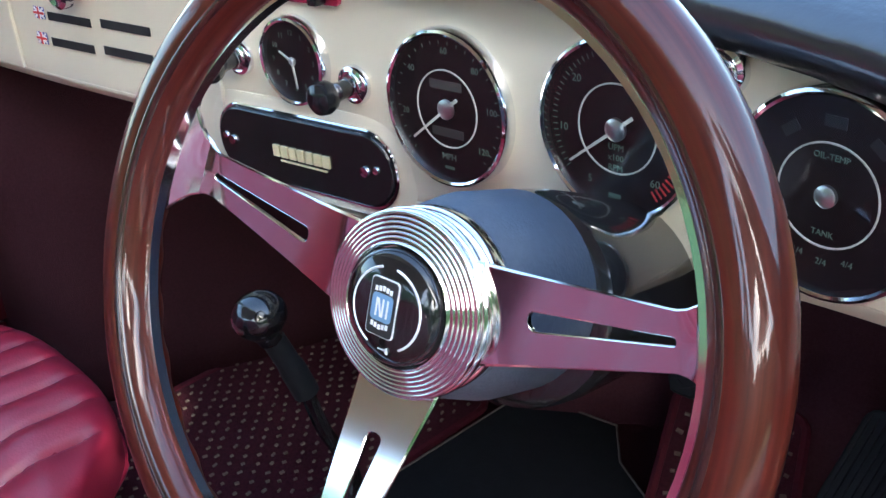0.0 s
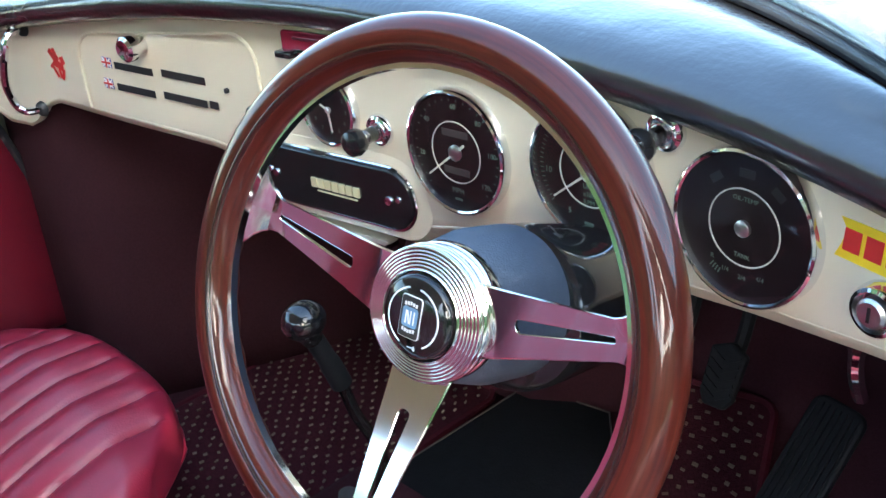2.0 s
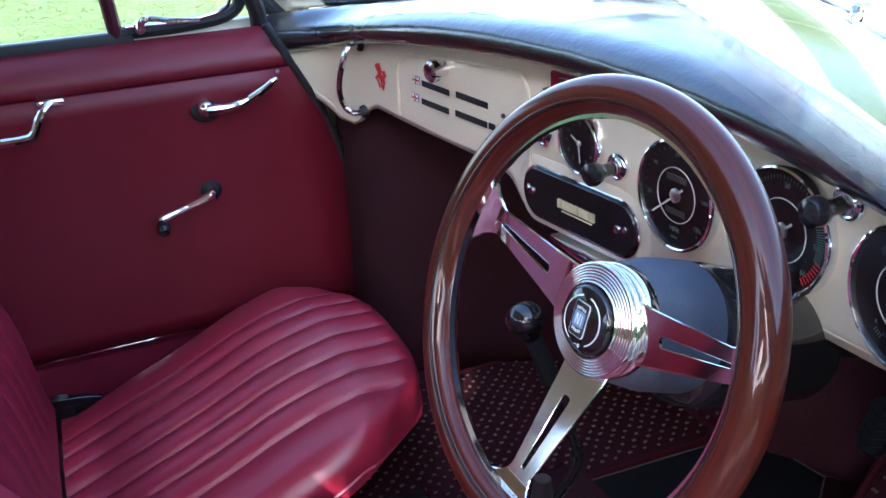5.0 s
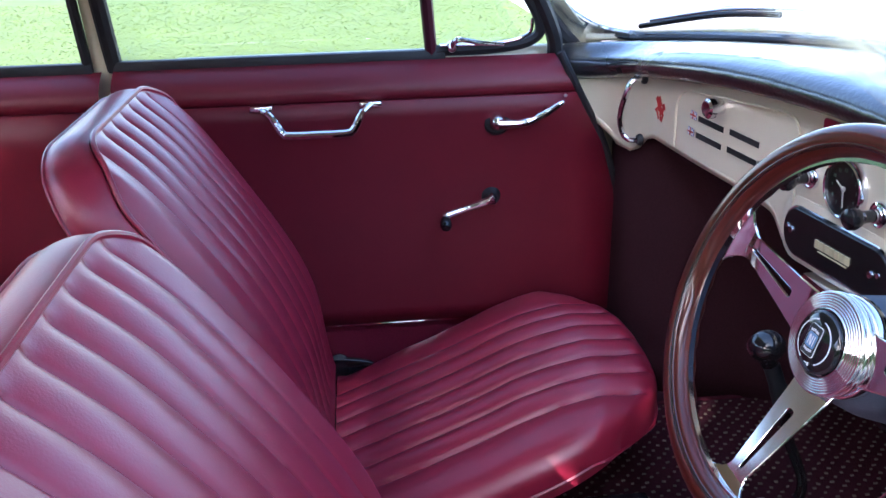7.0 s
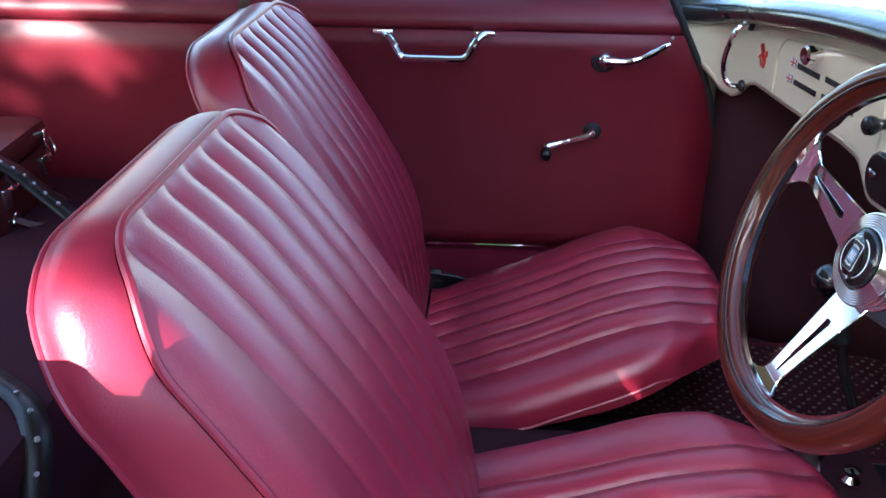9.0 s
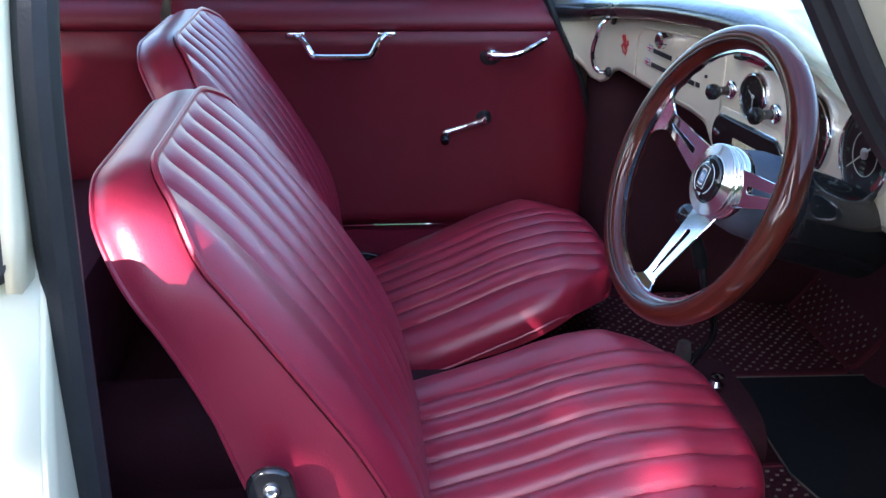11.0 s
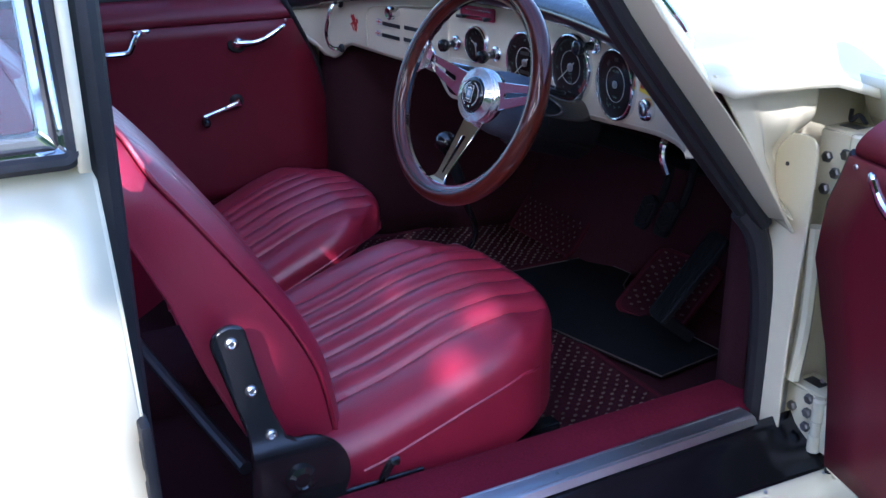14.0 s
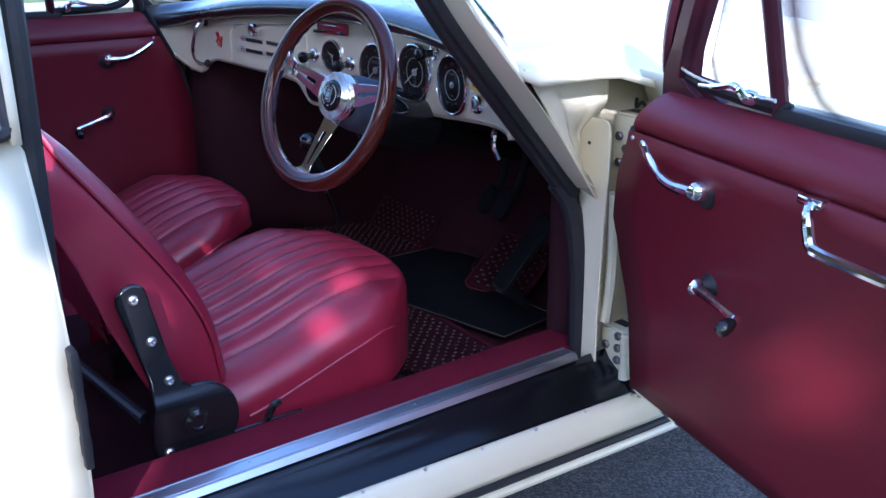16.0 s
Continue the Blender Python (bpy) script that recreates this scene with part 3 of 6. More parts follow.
def build_quarter():
    """The rear quarter at the driver's side, its lock plate and fixed window."""
    bm = bmnew()
    def skin(u, v):
        z = 0.24 + 0.64 * v
        bulge = 0.05 * math.sin(math.pi * min(1, v * 1.05)) - 0.055 * v ** 4
        return (0.797 + bulge, -0.840 - 1.312 * u, z)
    sheet(bm, skin, 14, 16)
    part("rear_quarter", bm, BODY, car, "ivory painted rear quarter panel", solid=0.012)
    bm = bmnew()
    sheet(bm, lambda u, v: (0.71 + 0.085 * u + (0.05 * math.sin(math.pi * min(1, v * 1.05)) - 0.055 * v ** 4) * u, -0.848, 0.24 + 0.64 * v), 4, 16)
    part("lock_pillar", bm, BODY, car, "ivory door shut face", solid=0.012)
    bm = bmnew()
    sheet(bm, lambda u, v: (0.705 + 0.072 * u - 0.075 * v ** 1.3, -0.852 + 0.010 * v, 0.86 + 0.34 * v), 4, 8)
    part("window_post", bm, BODY, car, solid=0.010)
    bm = bmnew()
    tube(bm, smooth_pts([(0.735, -0.832, 0.30), (0.737, -0.832, 0.6), (0.741, -0.828, 0.86), (0.731, -0.824, 1.02), (0.675, -0.814, 1.19)], 6), 0.0145, 10)
    part("quarter_seal", bm, RUBBER, car, "black rubber door seal")
    bm = bmnew()
    for z in (0.520, 0.565, 0.605):
        box(bm, (0.842, -0.838, z), (0.020, 0.012, 0.030), bev=0.003)
    box(bm, (0.838, -0.838, 0.565), (0.030, 0.010, 0.15), bev=0.003)
    part("lock_striker", bm, RUBBER, car, "black door lock striker")
    bm = bmnew()
    box(bm, (0.697, -1.18, 0.842), (0.060, 0.64, 0.044), bev=0.012)
    part("quarter_sill", bm, VINYL, car, "burgundy padded quarter window sill")
    # quarter window: gasket, chrome frame, glass
    def qw():
        return rounded(0.632, 0.282, 0.010, 4)
    ex, ey = Vector((0, -1, 0)), Vector((-0.25, 0, 0.968))
    ez = ey.cross(ex) * -1
    base = Matrix((ex, ey, ez)).transposed().to_4x4()
    base.translation = Vector((0.768, -0.858, 0.876)) + ex * 0.31 + ey * 0.135
    bm = bmnew()
    tube(bm, [base @ Vector((x, y, 0.0)) for x, y in qw()], 0.0078, 8, closed=True)
    part("window_gasket", bm, RUBBER, car, "black rubber window gasket")
    bm = bmnew()
    rings = [[bm.verts.new(base @ Vector((x - math.copysign(min(abs(x), k), x), y - math.copysign(min(abs(y), k), y), h))) for x, y in rounded(0.622, 0.272, 0.006, 4)] for k, h in ((0, 0.0), (0.0, 0.010), (0.006, 0.016), (0.020, 0.012), (0.024, 0.004), (0.024, -0.004))]
    for p, q in zip(rings, rings[1:]):
        for k in range(len(p)):
            n = (k + 1) % len(p)
            bm.faces.new((p[k], p[n], q[n], q[k]))
    part("window_trim", bm, CHROME, car, "broad chrome window frame")
    bm = bmnew()
    slab(bm, [(x * 0.93, y * 0.85) for x, y in qw()], 0.004, base)
    g = part("quarter_glass", bm, GLASS, car, "clear side glass")
    g.visible_shadow = False


build_quarter()


# ---- windscreen, bonnet details ----
def build_screen():
    bm = bmnew()
    def glass(u, v):
        x = -0.70 + 1.40 * u
        b = screen_base(x)
        t = Vector((x * 0.84, -0.46 - 0.25 * (x / 0.7) ** 2 * 0.4, 1.205 - 0.05 * x * x))
        return b.lerp(t, v) + Vector((0, 0.02 * math.sin(math.pi * v), 0.01))
    sheet(bm, glass, 20, 10)
    ob = part("windscreen", bm, GLASS, car, "clear curved windscreen", solid=0.004)
    ob.visible_shadow = False
    bm = bmnew()
    foot_line = [screen_base(-0.62 + 1.24 * k / 26) + Vector((0, 0.004, 0.004)) for k in range(27)]
    far = [(-0.665, -0.205, 1.10), (-0.700, -0.255, 1.02), (-0.720, -0.225, 0.975), (-0.733, -0.185, 0.925), (-0.708, -0.135, 0.893)]
    near = [(0.696, -0.104, 0.890), (0.702, -0.130, 0.922), (0.682, -0.168, 0.972), (0.660, -0.200, 1.016), (0.615, -0.260, 1.10)]
    loop = smooth_pts([Vector(p) for p in far] + foot_line + [Vector(p) for p in near], 3)
    tube(bm, loop, 0.006, 8)
    gasket = part("screen_gasket", bm, RUBBER, car, "black rubber screen gasket")
    bm = bmnew()
    tube(bm, [p + Vector((0.004 * (1 if p.x > 0 else -1), 0.005, 0.006)) for p in loop], 0.0045, 8)
    part("screen_trim", bm, CHROME, gasket, "thin bright screen trim")
    bm = bmnew()
    tube(bm, [(0.60 * math.cos(a), -0.50 + 0.05 * math.sin(a), 1.20) for a in (math.pi * k / 12 for k in range(13))], 0.03, 8)
    part("screen_header", bm, BODY, car)
    # wipers lying on the foot of the glass
    for blade, pivot in ((((-0.580, -0.092, 0.914), (-0.428, -0.018, 0.948), (-0.324, 0.033, 0.959)), (-0.27, 0.175, 0.928)), (((-0.196, 0.067, 0.973), (-0.129, 0.125, 0.954), (0.012, 0.194, 0.935)), (0.13, 0.235, 0.930))):
        w = empty("wiper", pivot, "black windscreen wiper lying at the foot of the glass", "wiper", "windscreen wipers")
        pts = smooth_pts(blade, 6)
        bm = bmnew()
        tube(bm, pts, 0.0045, 6)
        part("blade", bm, RUBBER, w)
        bm = bmnew()
        tube(bm, [p + Vector((0, 0.003, 0.007)) for p in pts[1:-1]], 0.0025, 6)
        part("blade_holder", bm, STEEL, w, "bright metal blade holder")
        bm = bmnew()
        q = Vector(pivot)
        tube(bm, smooth_pts([q, (q + pts[6]) / 2 + Vector((0, 0.010, 0.024)), pts[6] + Vector((0, 0.004, 0.010))], 6), [0.005] + [0.0035] * 12, 6)
        part("arm", bm, STEEL, w)
        bm = bmnew()
        lathe(bm, [(0.011, -0.03), (0.011, 0.010), (0.007, 0.014), (0, 0.014)], frame_of(q, (0, 0, 1)), 12)
        part("pivot", bm, CHROME, w)


build_screen()


# ---- dashboard ----
dash = empty("dashboard", (0, 0, 0.72), "ivory painted metal dashboard with black padded top", "dashboard")


def build_dash():
    bm = bmnew()
    def face(u, v):
        x = -0.675 + 1.376 * u
        lo, hi = dash_low(x), pad_low(x) + 0.012
        z = lo + (hi - lo) * v
        return (x, dash_y(x) + 0.004 * (1 - v) ** 3 + 0.006 * ease(v, 0.7, 1.0), z)
    sheet(bm, face, 130, 12)
    part("panel", bm, CREAM, dash, "ivory painted metal panel", solid=0.012, offset=1.0)
    # rolled lower lip
    bm = bmnew()
    tube(bm, [(x, dash_y(x) + 0.010, dash_low(x) + 0.007) for x in (-0.675 + 1.376 * k / 120 for k in range(121))], 0.007, 8)
    part("lower_lip", bm, CREAM, dash)
    # black top pad
    bm = bmnew()
    def padf(u, v):
        x = -0.695 + 1.42 * u
        d, zt = dash_y(x), pad_low(x)
        b = screen_base(x)
        prof = [(d + 0.012, zt + 0.004), (d - 0.010, zt - 0.002), (d - 0.026, zt + 0.004), (d - 0.033, zt + 0.017), (d - 0.027, zt + 0.031), (d - 0.008, zt + 0.041)]
        end = (max(b.y, d + 0.02), b.z - 0.002)
        n = 5
        for k in range(1, n + 1):
            t = k / n
            prof.append((prof[5][0] + (end[0] - prof[5][0]) * t, prof[5][1] + (end[1] - prof[5][1]) * t + 0.010 * math.sin(math.pi * t)))
        f = v * (len(prof) - 1)
        i = min(int(f), len(prof) - 2)
        a, c = prof[i], prof[i + 1]
        w = 0.0009 * noise.noise(Vector((x * 60, f * 3, 0)))
        return (x, a[0] + (c[0] - a[0]) * (f - i), a[1] + (c[1] - a[1]) * (f - i) + w)
    sheet(bm, padf, 140, 20)
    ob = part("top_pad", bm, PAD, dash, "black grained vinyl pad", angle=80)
    # glovebox lid in low relief with a bead round it
    bm = bmnew()
    edge = [(x, y) for x, y in rounded(0.308, 0.150, 0.035, 6) if y > -0.035]
    cut = max(range(len(edge)), key=lambda k: (Vector(edge[k]) - Vector(edge[k - 1])).length)
    edge = [(edge[cut][0], -0.052)] + edge[cut:] + edge[:cut] + [(edge[cut - 1][0], -0.052)]
    pts = []
    for x, y in edge:
        xx, zz = -0.256 + x, 0.786 + y + ((0.075 * x - 0.008) if y > 0 else 0)
        pts.append(Vector((xx, dash_y(xx) - 0.0010, max(zz, dash_low(xx) + 0.010))))
    tube(bm, pts, 0.0022, 6)
    part("glovebox_lid", bm, CREAM, dash, "ivory glovebox lid edge")
    # raised housing round the blanking plate
    bm = bmnew()
    m = dash_pose(-0.006, 0.722)
    out = rounded(0.235, 0.082, 0.036, 8)
    a = [bm.verts.new(m @ Vector((x * 1.12, y * 1.18, -0.014))) for x, y in out]
    b = [bm.verts.new(m @ Vector((x * 1.02, y * 1.04, 0.001))) for x, y in out]
    c = [bm.verts.new(m @ Vector((x * 0.94, y * 0.88, 0.003))) for x, y in out]
    for p, q in ((a, b), (b, c)):
        for i in range(len(p)):
            k = (i + 1) % len(p)
            bm.faces.new((p[i], p[k], q[k], q[i]))
    bm.faces.new(c)
    part("plate_housing", bm, CREAM, dash)


build_dash()


def gauge(x, z, r, kind):
    m = dash_pose(x, z, 0.0012)
    label = {"speed": "round black speedometer with chrome bezel", "rev": "round black rev counter with chrome bezel", "oil": "round black oil temperature and tank gauge", "clock": "small round black clock with chrome bezel"}[kind]
    bm = bmnew()
    lathe(bm, [(r, -0.01), (r, 0.006), (r - 0.0012, 0.0085), (r - 0.003, 0.0095), (r - 0.0046, 0.0085), (r - 0.0056, 0.0042)], m, 48, caps=False)
    g = part({"speed": "speedometer", "rev": "rev_counter", "oil": "oil_gauge", "clock": "clock"}[kind], bm, CHROME, dash, label)
    bm = bmnew()
    lathe(bm, [(r - 0.0052, 0.0042), (0.0, 0.0042)], m, 40, caps=False)
    part("dial", bm, DIAL, g, "matt black dial")
    bm = bmnew()
    rr = r * 0.48
    if kind != "clock":
        lathe(bm, [(rr, 0.0043), (rr, 0.0050), (rr + 0.0009, 0.0050), (rr + 0.0009, 0.0043)], m, 40, caps=False)
        part("ring", bm, DIALWHITE, g)
    def at(a, rad):
        return Vector((rad * math.sin(radians(a)), rad * math.cos(radians(a)), 0.0045))
    def word(t, a, rad, size, mt=DIALINK, turn=0):
        part("lettering", letters(t, size, m @ Matrix.Translation(at(a, rad)) @ Matrix.Rotation(radians(turn), 4, "Z"), 0.0003), mt, g)
    def ticks(a0, a1, n, ra, rb, w=0.0006, mt=DIALINK):
        b2 = bmnew()
        for k in range(n):
            a = a0 + (a1 - a0) * k / (n - 1)
            box(b2, (0, (ra + rb) / 2, 0.0046), (w, rb - ra, 0.0003), m @ Matrix.Rotation(radians(-a), 4, "Z"))
        part("scale", b2, mt, g)
    def needle(a, ln, back):
        b2 = bmnew()
        slab(b2, [(-0.0012, -back), (0.0012, -back), (0.0007, ln), (-0.0007, ln)], 0.0008, m @ Matrix.Translation((0, 0, 0.0058)) @ Matrix.Rotation(radians(-a), 4, "Z"))
        part("needle", b2, DIALWHITE, g, "pale pointer")
    if kind == "speed":
        for t, a in (("20", -100), ("40", -52), ("60", 0), ("80", 42), ("100", 84), ("120", 128)):
            word(t, a, r * 0.72, 0.0068)
        ticks(-135, 135, 28, r * 0.80, r * 0.84)
        word("MPH", 180, r * 0.62, 0.0070, DIALINK)
        b2 = bmnew()
        box(b2, (0, -r * 0.76, 0.0046), (0.009, 0.0022, 0.0003), m)
        part("maker_mark", b2, DIALINK, g)
        for s in (1, -1):
            b2 = bmnew()
            box(b2, (0, s * r * 0.30, 0.0046), (0.030, 0.0065, 0.0003), m)
            part("counter_window", b2, node_mat("counter_drum", (0.05, 0.05, 0.045), 0.4), g)
        needle(-128, r * 0.72, r * 0.25)
    elif kind == "rev":
        for t, a in (("5", -152), ("10", -98), ("20", -48), ("30", 2), ("40", 48), ("50", 92), ("60", 135)):
            word(t, a, r * 0.70, 0.0072)
        ticks(-130, 60, 40, r * 0.78, r * 0.84, 0.0005)
        ticks(62, 108, 18, r * 0.70, r * 0.84, 0.0009)
        ticks(110, 142, 8, r * 0.74, r * 0.86, 0.0012, REDINK)
        for k, t in enumerate(("UPM", "x100", "RPM")):
            part("lettering", letters(t, 0.0058, m @ Matrix.Translation((0, -r * (0.20 + 0.115 * k), 0.0045)), 0.0003), DIALINK, g)
        b2 = bmnew()
        box(b2, (0, -r * 0.74, 0.0046), (0.009, 0.0022, 0.0003), m)
        part("maker_mark", b2, DIALINK, g)
        needle(-128, r * 0.74, r * 0.27)
    elif kind == "oil":
        word("OIL-TEMP", 0, r * 0.36, 0.0047, DIALINK)
        word("TANK", 180, r * 0.36, 0.0047, DIALINK)
        for t, a in (("R", -140), ("1/4", -160), ("2/4", 178), ("4/4", 155)):
            word(t, a, r * 0.64, 0.0050)
        ticks(-145, 145 - 300, 1 + 3, r * 0.68, r * 0.76, 0.001)
        b2 = bmnew()
        for a, w in ((-38, 0.010), (0, 0.012), (38, 0.010)):
            box(b2, (0, r * 0.68, 0.0046), (w, 0.006, 0.0003), m @ Matrix.Rotation(radians(-a), 4, "Z"))
        part("warning_window", b2, node_mat("dim_lens", (0.022, 0.021, 0.02), 0.3), g)
    else:
        for k in range(1, 13):
            word(str(k), k * 30, r * 0.62, 0.0062)
        for a, ln in ((-62, r * 0.42), (172, r * 0.60)):
            needle(a, ln, r * 0.1)
    bm = bmnew()
    hr = r * (0.08 if kind == "clock" else 0.105 if kind == "oil" else 0.125)
    lathe(bm, [(hr, 0.0043), (hr, 0.0066), (hr * 0.75, 0.0076), (0.0, 0.0079)], m, 20)
    part("hub_cap", bm, STEEL, g)
    bm = bmnew()
    lathe(bm, [(r - 0.0050, 0.0082), (r * 0.5, 0.0088), (0.0, 0.0090)], m, 40, caps=False)
    ob = part("gauge_glass", bm, GLASS, g, "clear cover glass")
    ob.visible_shadow = False


gauge(0.156, 0.787, 0.0575, "speed")
gauge(0.298, 0.800, 0.0575, "rev")
gauge(0.431, 0.793, 0.0575, "oil")
gauge(-0.003, 0.801, 0.0365, "clock")


def pull_knob(x, z):
    m = dash_pose(x, z) @ Matrix.Rotation(radians(3), 4, "X")
    bm = bmnew()
    lathe(bm, [(0.0158, 0), (0.0158, 0.0025), (0.0145, 0.0050), (0.0118, 0.0062), (0.0100, 0.0050), (0.0086, 0.0050), (0.0086, 0.010), (0.0072, 0.0105)], m, 24)
    k = part("pull_knob", bm, CHROME, dash, "black pull knob on a chrome collar")
    bm = bmnew()
    lathe(bm, [(0.0074, 0.008), (0.0070, 0.018), (0.0080, 0.024), (0.0118, 0.029), (0.0132, 0.035), (0.0118, 0.041), (0.0070, 0.0445), (0.0, 0.0455)], m, 18)
    part("knob", bm, PLASTIC, k, "glossy black knob")


for kx, kz in ((-0.072, 0.796), (0.060, 0.790), (0.363, 0.846)):
    pull_knob(kx, kz)


def build_dash_details():
    # ignition lock
    m = dash_pose(0.530, 0.773)
    bm = bmnew()
    lathe(bm, [(0.0178, 0), (0.0178, 0.006), (0.0160, 0.011), (0.0135, 0.012), (0.0118, 0.006), (0.0, 0.006)], m, 24)
    ig = part("ignition_lock", bm, CHROME, dash, "chrome ringed ignition lock")
    bm = bmnew()
    lathe(bm, [(0.010, 0.006), (0.010, 0.013), (0.008, 0.015), (0.0, 0.015)], m, 18)
    part("barrel", bm, STEEL, ig)
    bm = bmnew()
    box(bm, (0, 0, 0.0152), (0.002, 0.010, 0.001), m)
    part("key_slot", bm, INK, ig)
    # glovebox lock
    m = dash_pose(-0.284, 0.838)
    bm = bmnew()
    lathe(bm, [(0.010, 0), (0.010, 0.012), (0.0145, 0.015), (0.0145, 0.024), (0.011, 0.027), (0.0, 0.024)], m, 20)
    part("glovebox_lock", bm, CHROME, dash, "chrome glovebox lock button")
    bm = bmnew()
    lathe(bm, [(0.003, 0), (0.003, 0.003), (0.0, 0.004)], dash_pose(-0.155, 0.800), 10)
    part("stop_button", bm, INK, dash)
    # blanking plate with gilt script
    m = dash_pose(-0.006, 0.722, 0.0034)
    bm = bmnew()
    slab(bm, rounded(0.205, 0.062, 0.030, 8), 0.006, m)
    pl = part("blanking_plate", bm, PLASTIC, dash, "black radio blanking plate with gilt script", bevel=0.002)
    bm = bmnew()
    tube(bm, [m @ Vector((x, y, 0.002)) for x, y in rounded(0.208, 0.065, 0.031, 8)], 0.0016, 6, closed=True)
    part("plate_rim", bm, CHROME, pl)
    bm = bmnew()
    for k in range(7):
        box(bm, (-0.027 + 0.0098 * k, 0, 0.0070), (0.0076, 0.0100, 0.0020), m)
    box(bm, (0.004, -0.0085, 0.0068), (0.055, 0.0012, 0.0014), m)
    part("gilt_script", bm, GOLD, pl, "gilt raised bars")
    for x in (-0.083, 0.074):
        bm = bmnew()
        lathe(bm, [(0.0048, 0.006), (0.0042, 0.0085), (0, 0.009)], m @ Matrix.Translation((x, 0, 0)), 12)
        part("screw", bm, CHROME, pl)
    for x in (-0.092, 0.086):
        bm = bmnew()
        lathe(bm, [(0.0035, 0.006), (0.003, 0.008), (0, 0.0085)], m @ Matrix.Translation((x, 0.003, 0)), 10)
        part("screw", bm, CHROME, pl)
    # red enamel badge with chrome levers above the clock
    m = dash_pose(-0.002, 0.861, 0.001)
    bm = bmnew()
    slab(bm, rounded(0.112, 0.026, 0.004, 3), 0.004, m)
    bd = part("heater_plate", bm, REDPLATE, dash, "red enamel slide control plate", bevel=0.001)
    bm = bmnew()
    for y in (0.006, -0.006):
        box(bm, (0.004, y, 0.0045), (0.085, 0.003, 0.001), m)
    part("slot", bm, CHROME, bd)
    for x, w in ((-0.043, 0.022), (0.040, 0.010)):
        bm = bmnew()
        box(bm, (x, -0.008, 0.011), (w, 0.007, 0.012), m, 0.002)
        part("slide_knob", bm, PLASTIC, bd)
    # chrome grab handle at the passenger's end
    bm = bmnew()
    a, b = dash_pose(-0.520, 0.838), dash_pose(-0.545, 0.732)
    pts = smooth_pts([a @ Vector((0, 0, -0.004)), a @ Vector((-0.004, -0.004, 0.020)), a @ Vector((-0.010, -0.030, 0.030)), b @ Vector((0.000, 0.040, 0.028)), b @ Vector((0.001, 0.012, 0.023)), b @ Vector((0.012, 0.000, 0.016)), b @ Vector((0.022, 0.0, -0.004))], 6)
    tube(bm, pts, 0.0052, 10)
    gh = part("grab_handle", bm, CHROME, dash, "chrome passenger grab handle")
    for q in (a, b @ Matrix.Translation((0.022, 0, 0))):
        bm = bmnew()
        lathe(bm, [(0.0105, 0), (0.0095, 0.004), (0.006, 0.007), (0, 0.007)], q, 14)
        part("foot", bm, RUBBER, gh)
    # stickers: two small flags, name bars, a winged mark, a yellow maker's label
    def sticker(name, x, z, pieces, label, turn=0.0):
        base = dash_pose(x, z, 0.0005) @ Matrix.Rotation(radians(turn), 4, "Z")
        root = None
        for k, (mt, rects) in enumerate(pieces):
            b2 = bmnew()
            for px, py, w, h, rot in rects:
                q = base @ Matrix.Translation((px, py, 0.0004 * k)) @ Matrix.Rotation(radians(rot), 4, "Z")
                box(b2, (0, 0, 0), (w, h, 0.0006), q)
            if root is None:
                root = part(name, b2, mt, dash, label)
            else:
                part("print", b2, mt, root)
    for z in (0.811, 0.785):
        x = -0.356 if z > 0.8 else -0.361
        sticker("flag_sticker", x, z, [(BLUEINK, [(0, 0, 0.017, 0.012, 0)]), (WHITEINK, [(0, 0, 0.018, 0.0022, 34), (0, 0, 0.018, 0.0022, -34)]), (WHITEINK, [(0, 0, 0.017, 0.0042, 0), (0, 0, 0.0042, 0.012, 0)]), (REDINK, [(0, 0, 0.017, 0.0024, 0), (0, 0, 0.0024, 0.012, 0)])], "small red, white and blue flag sticker", -2)
        n = 2 if z > 0.8 else 3
        xs = [(-0.309, 0.068), (-0.225, 0.072), (-0.178, 0.014)][:n]
        for cx, w in xs:
            sticker("name_bar", cx - (0 if z > 0.8 else 0.003), z - 0.003 - 0.06 * (cx + 0.33) * 0.2, [(INK, [(0, 0, w, 0.0085, 0)])], "black handwritten name as a plain bar", -2)
    sticker("winged_mark", -0.462, 0.797, [(REDINK, [(0, 0, 0.020, 0.010, -20), (-0.008, 0.010, 0.020, 0.008, -50), (-0.002, 0.013, 0.016, 0.006, -65), (0.011, 0.006, 0.008, 0.010, 20), (-0.009, -0.010, 0.004, 0.015, 30), (0.007, -0.012, 0.004, 0.015, -25), (0.001, -0.011, 0.004, 0.012, 10), (-0.014, -0.002, 0.010, 0.004, 35)])], "red winged emblem sticker")
    sticker("maker_label", 0.534, 0.806, [(YELLOW, [(0, 0, 0.086, 0.027, 0)]), (REDINK, [(-0.030 + 0.0148 * k, 0, 0.0116, 0.0150, 0) for k in range(5)])], "yellow sticker with red bars", -3)
    # knee lever under the right end
    bm = bmnew()
    tube(bm, smooth_pts([(0.500, 0.075, 0.735), (0.496, 0.050, 0.715), (0.497, 0.042, 0.685), (0.500, 0.052, 0.655)], 6), [0.008] * 10 + [0.006] * 9, 8)
    part("release_handle", bm, CHROME, dash, "chrome pull handle under the dashboard")
    bm = bmnew()
    box(bm, (0.0, -0.012, 0.668), (0.12, 0.03, 0.012), bev=0.004)
    part("ash_tray", bm, CHROME, dash, "chrome lipped ash tray")


build_dash_details()


# ---- steering wheel ----
WHEEL = frame_of((0.3262, -0.2225, 0.7850), (0.134, -0.926, 0.354))


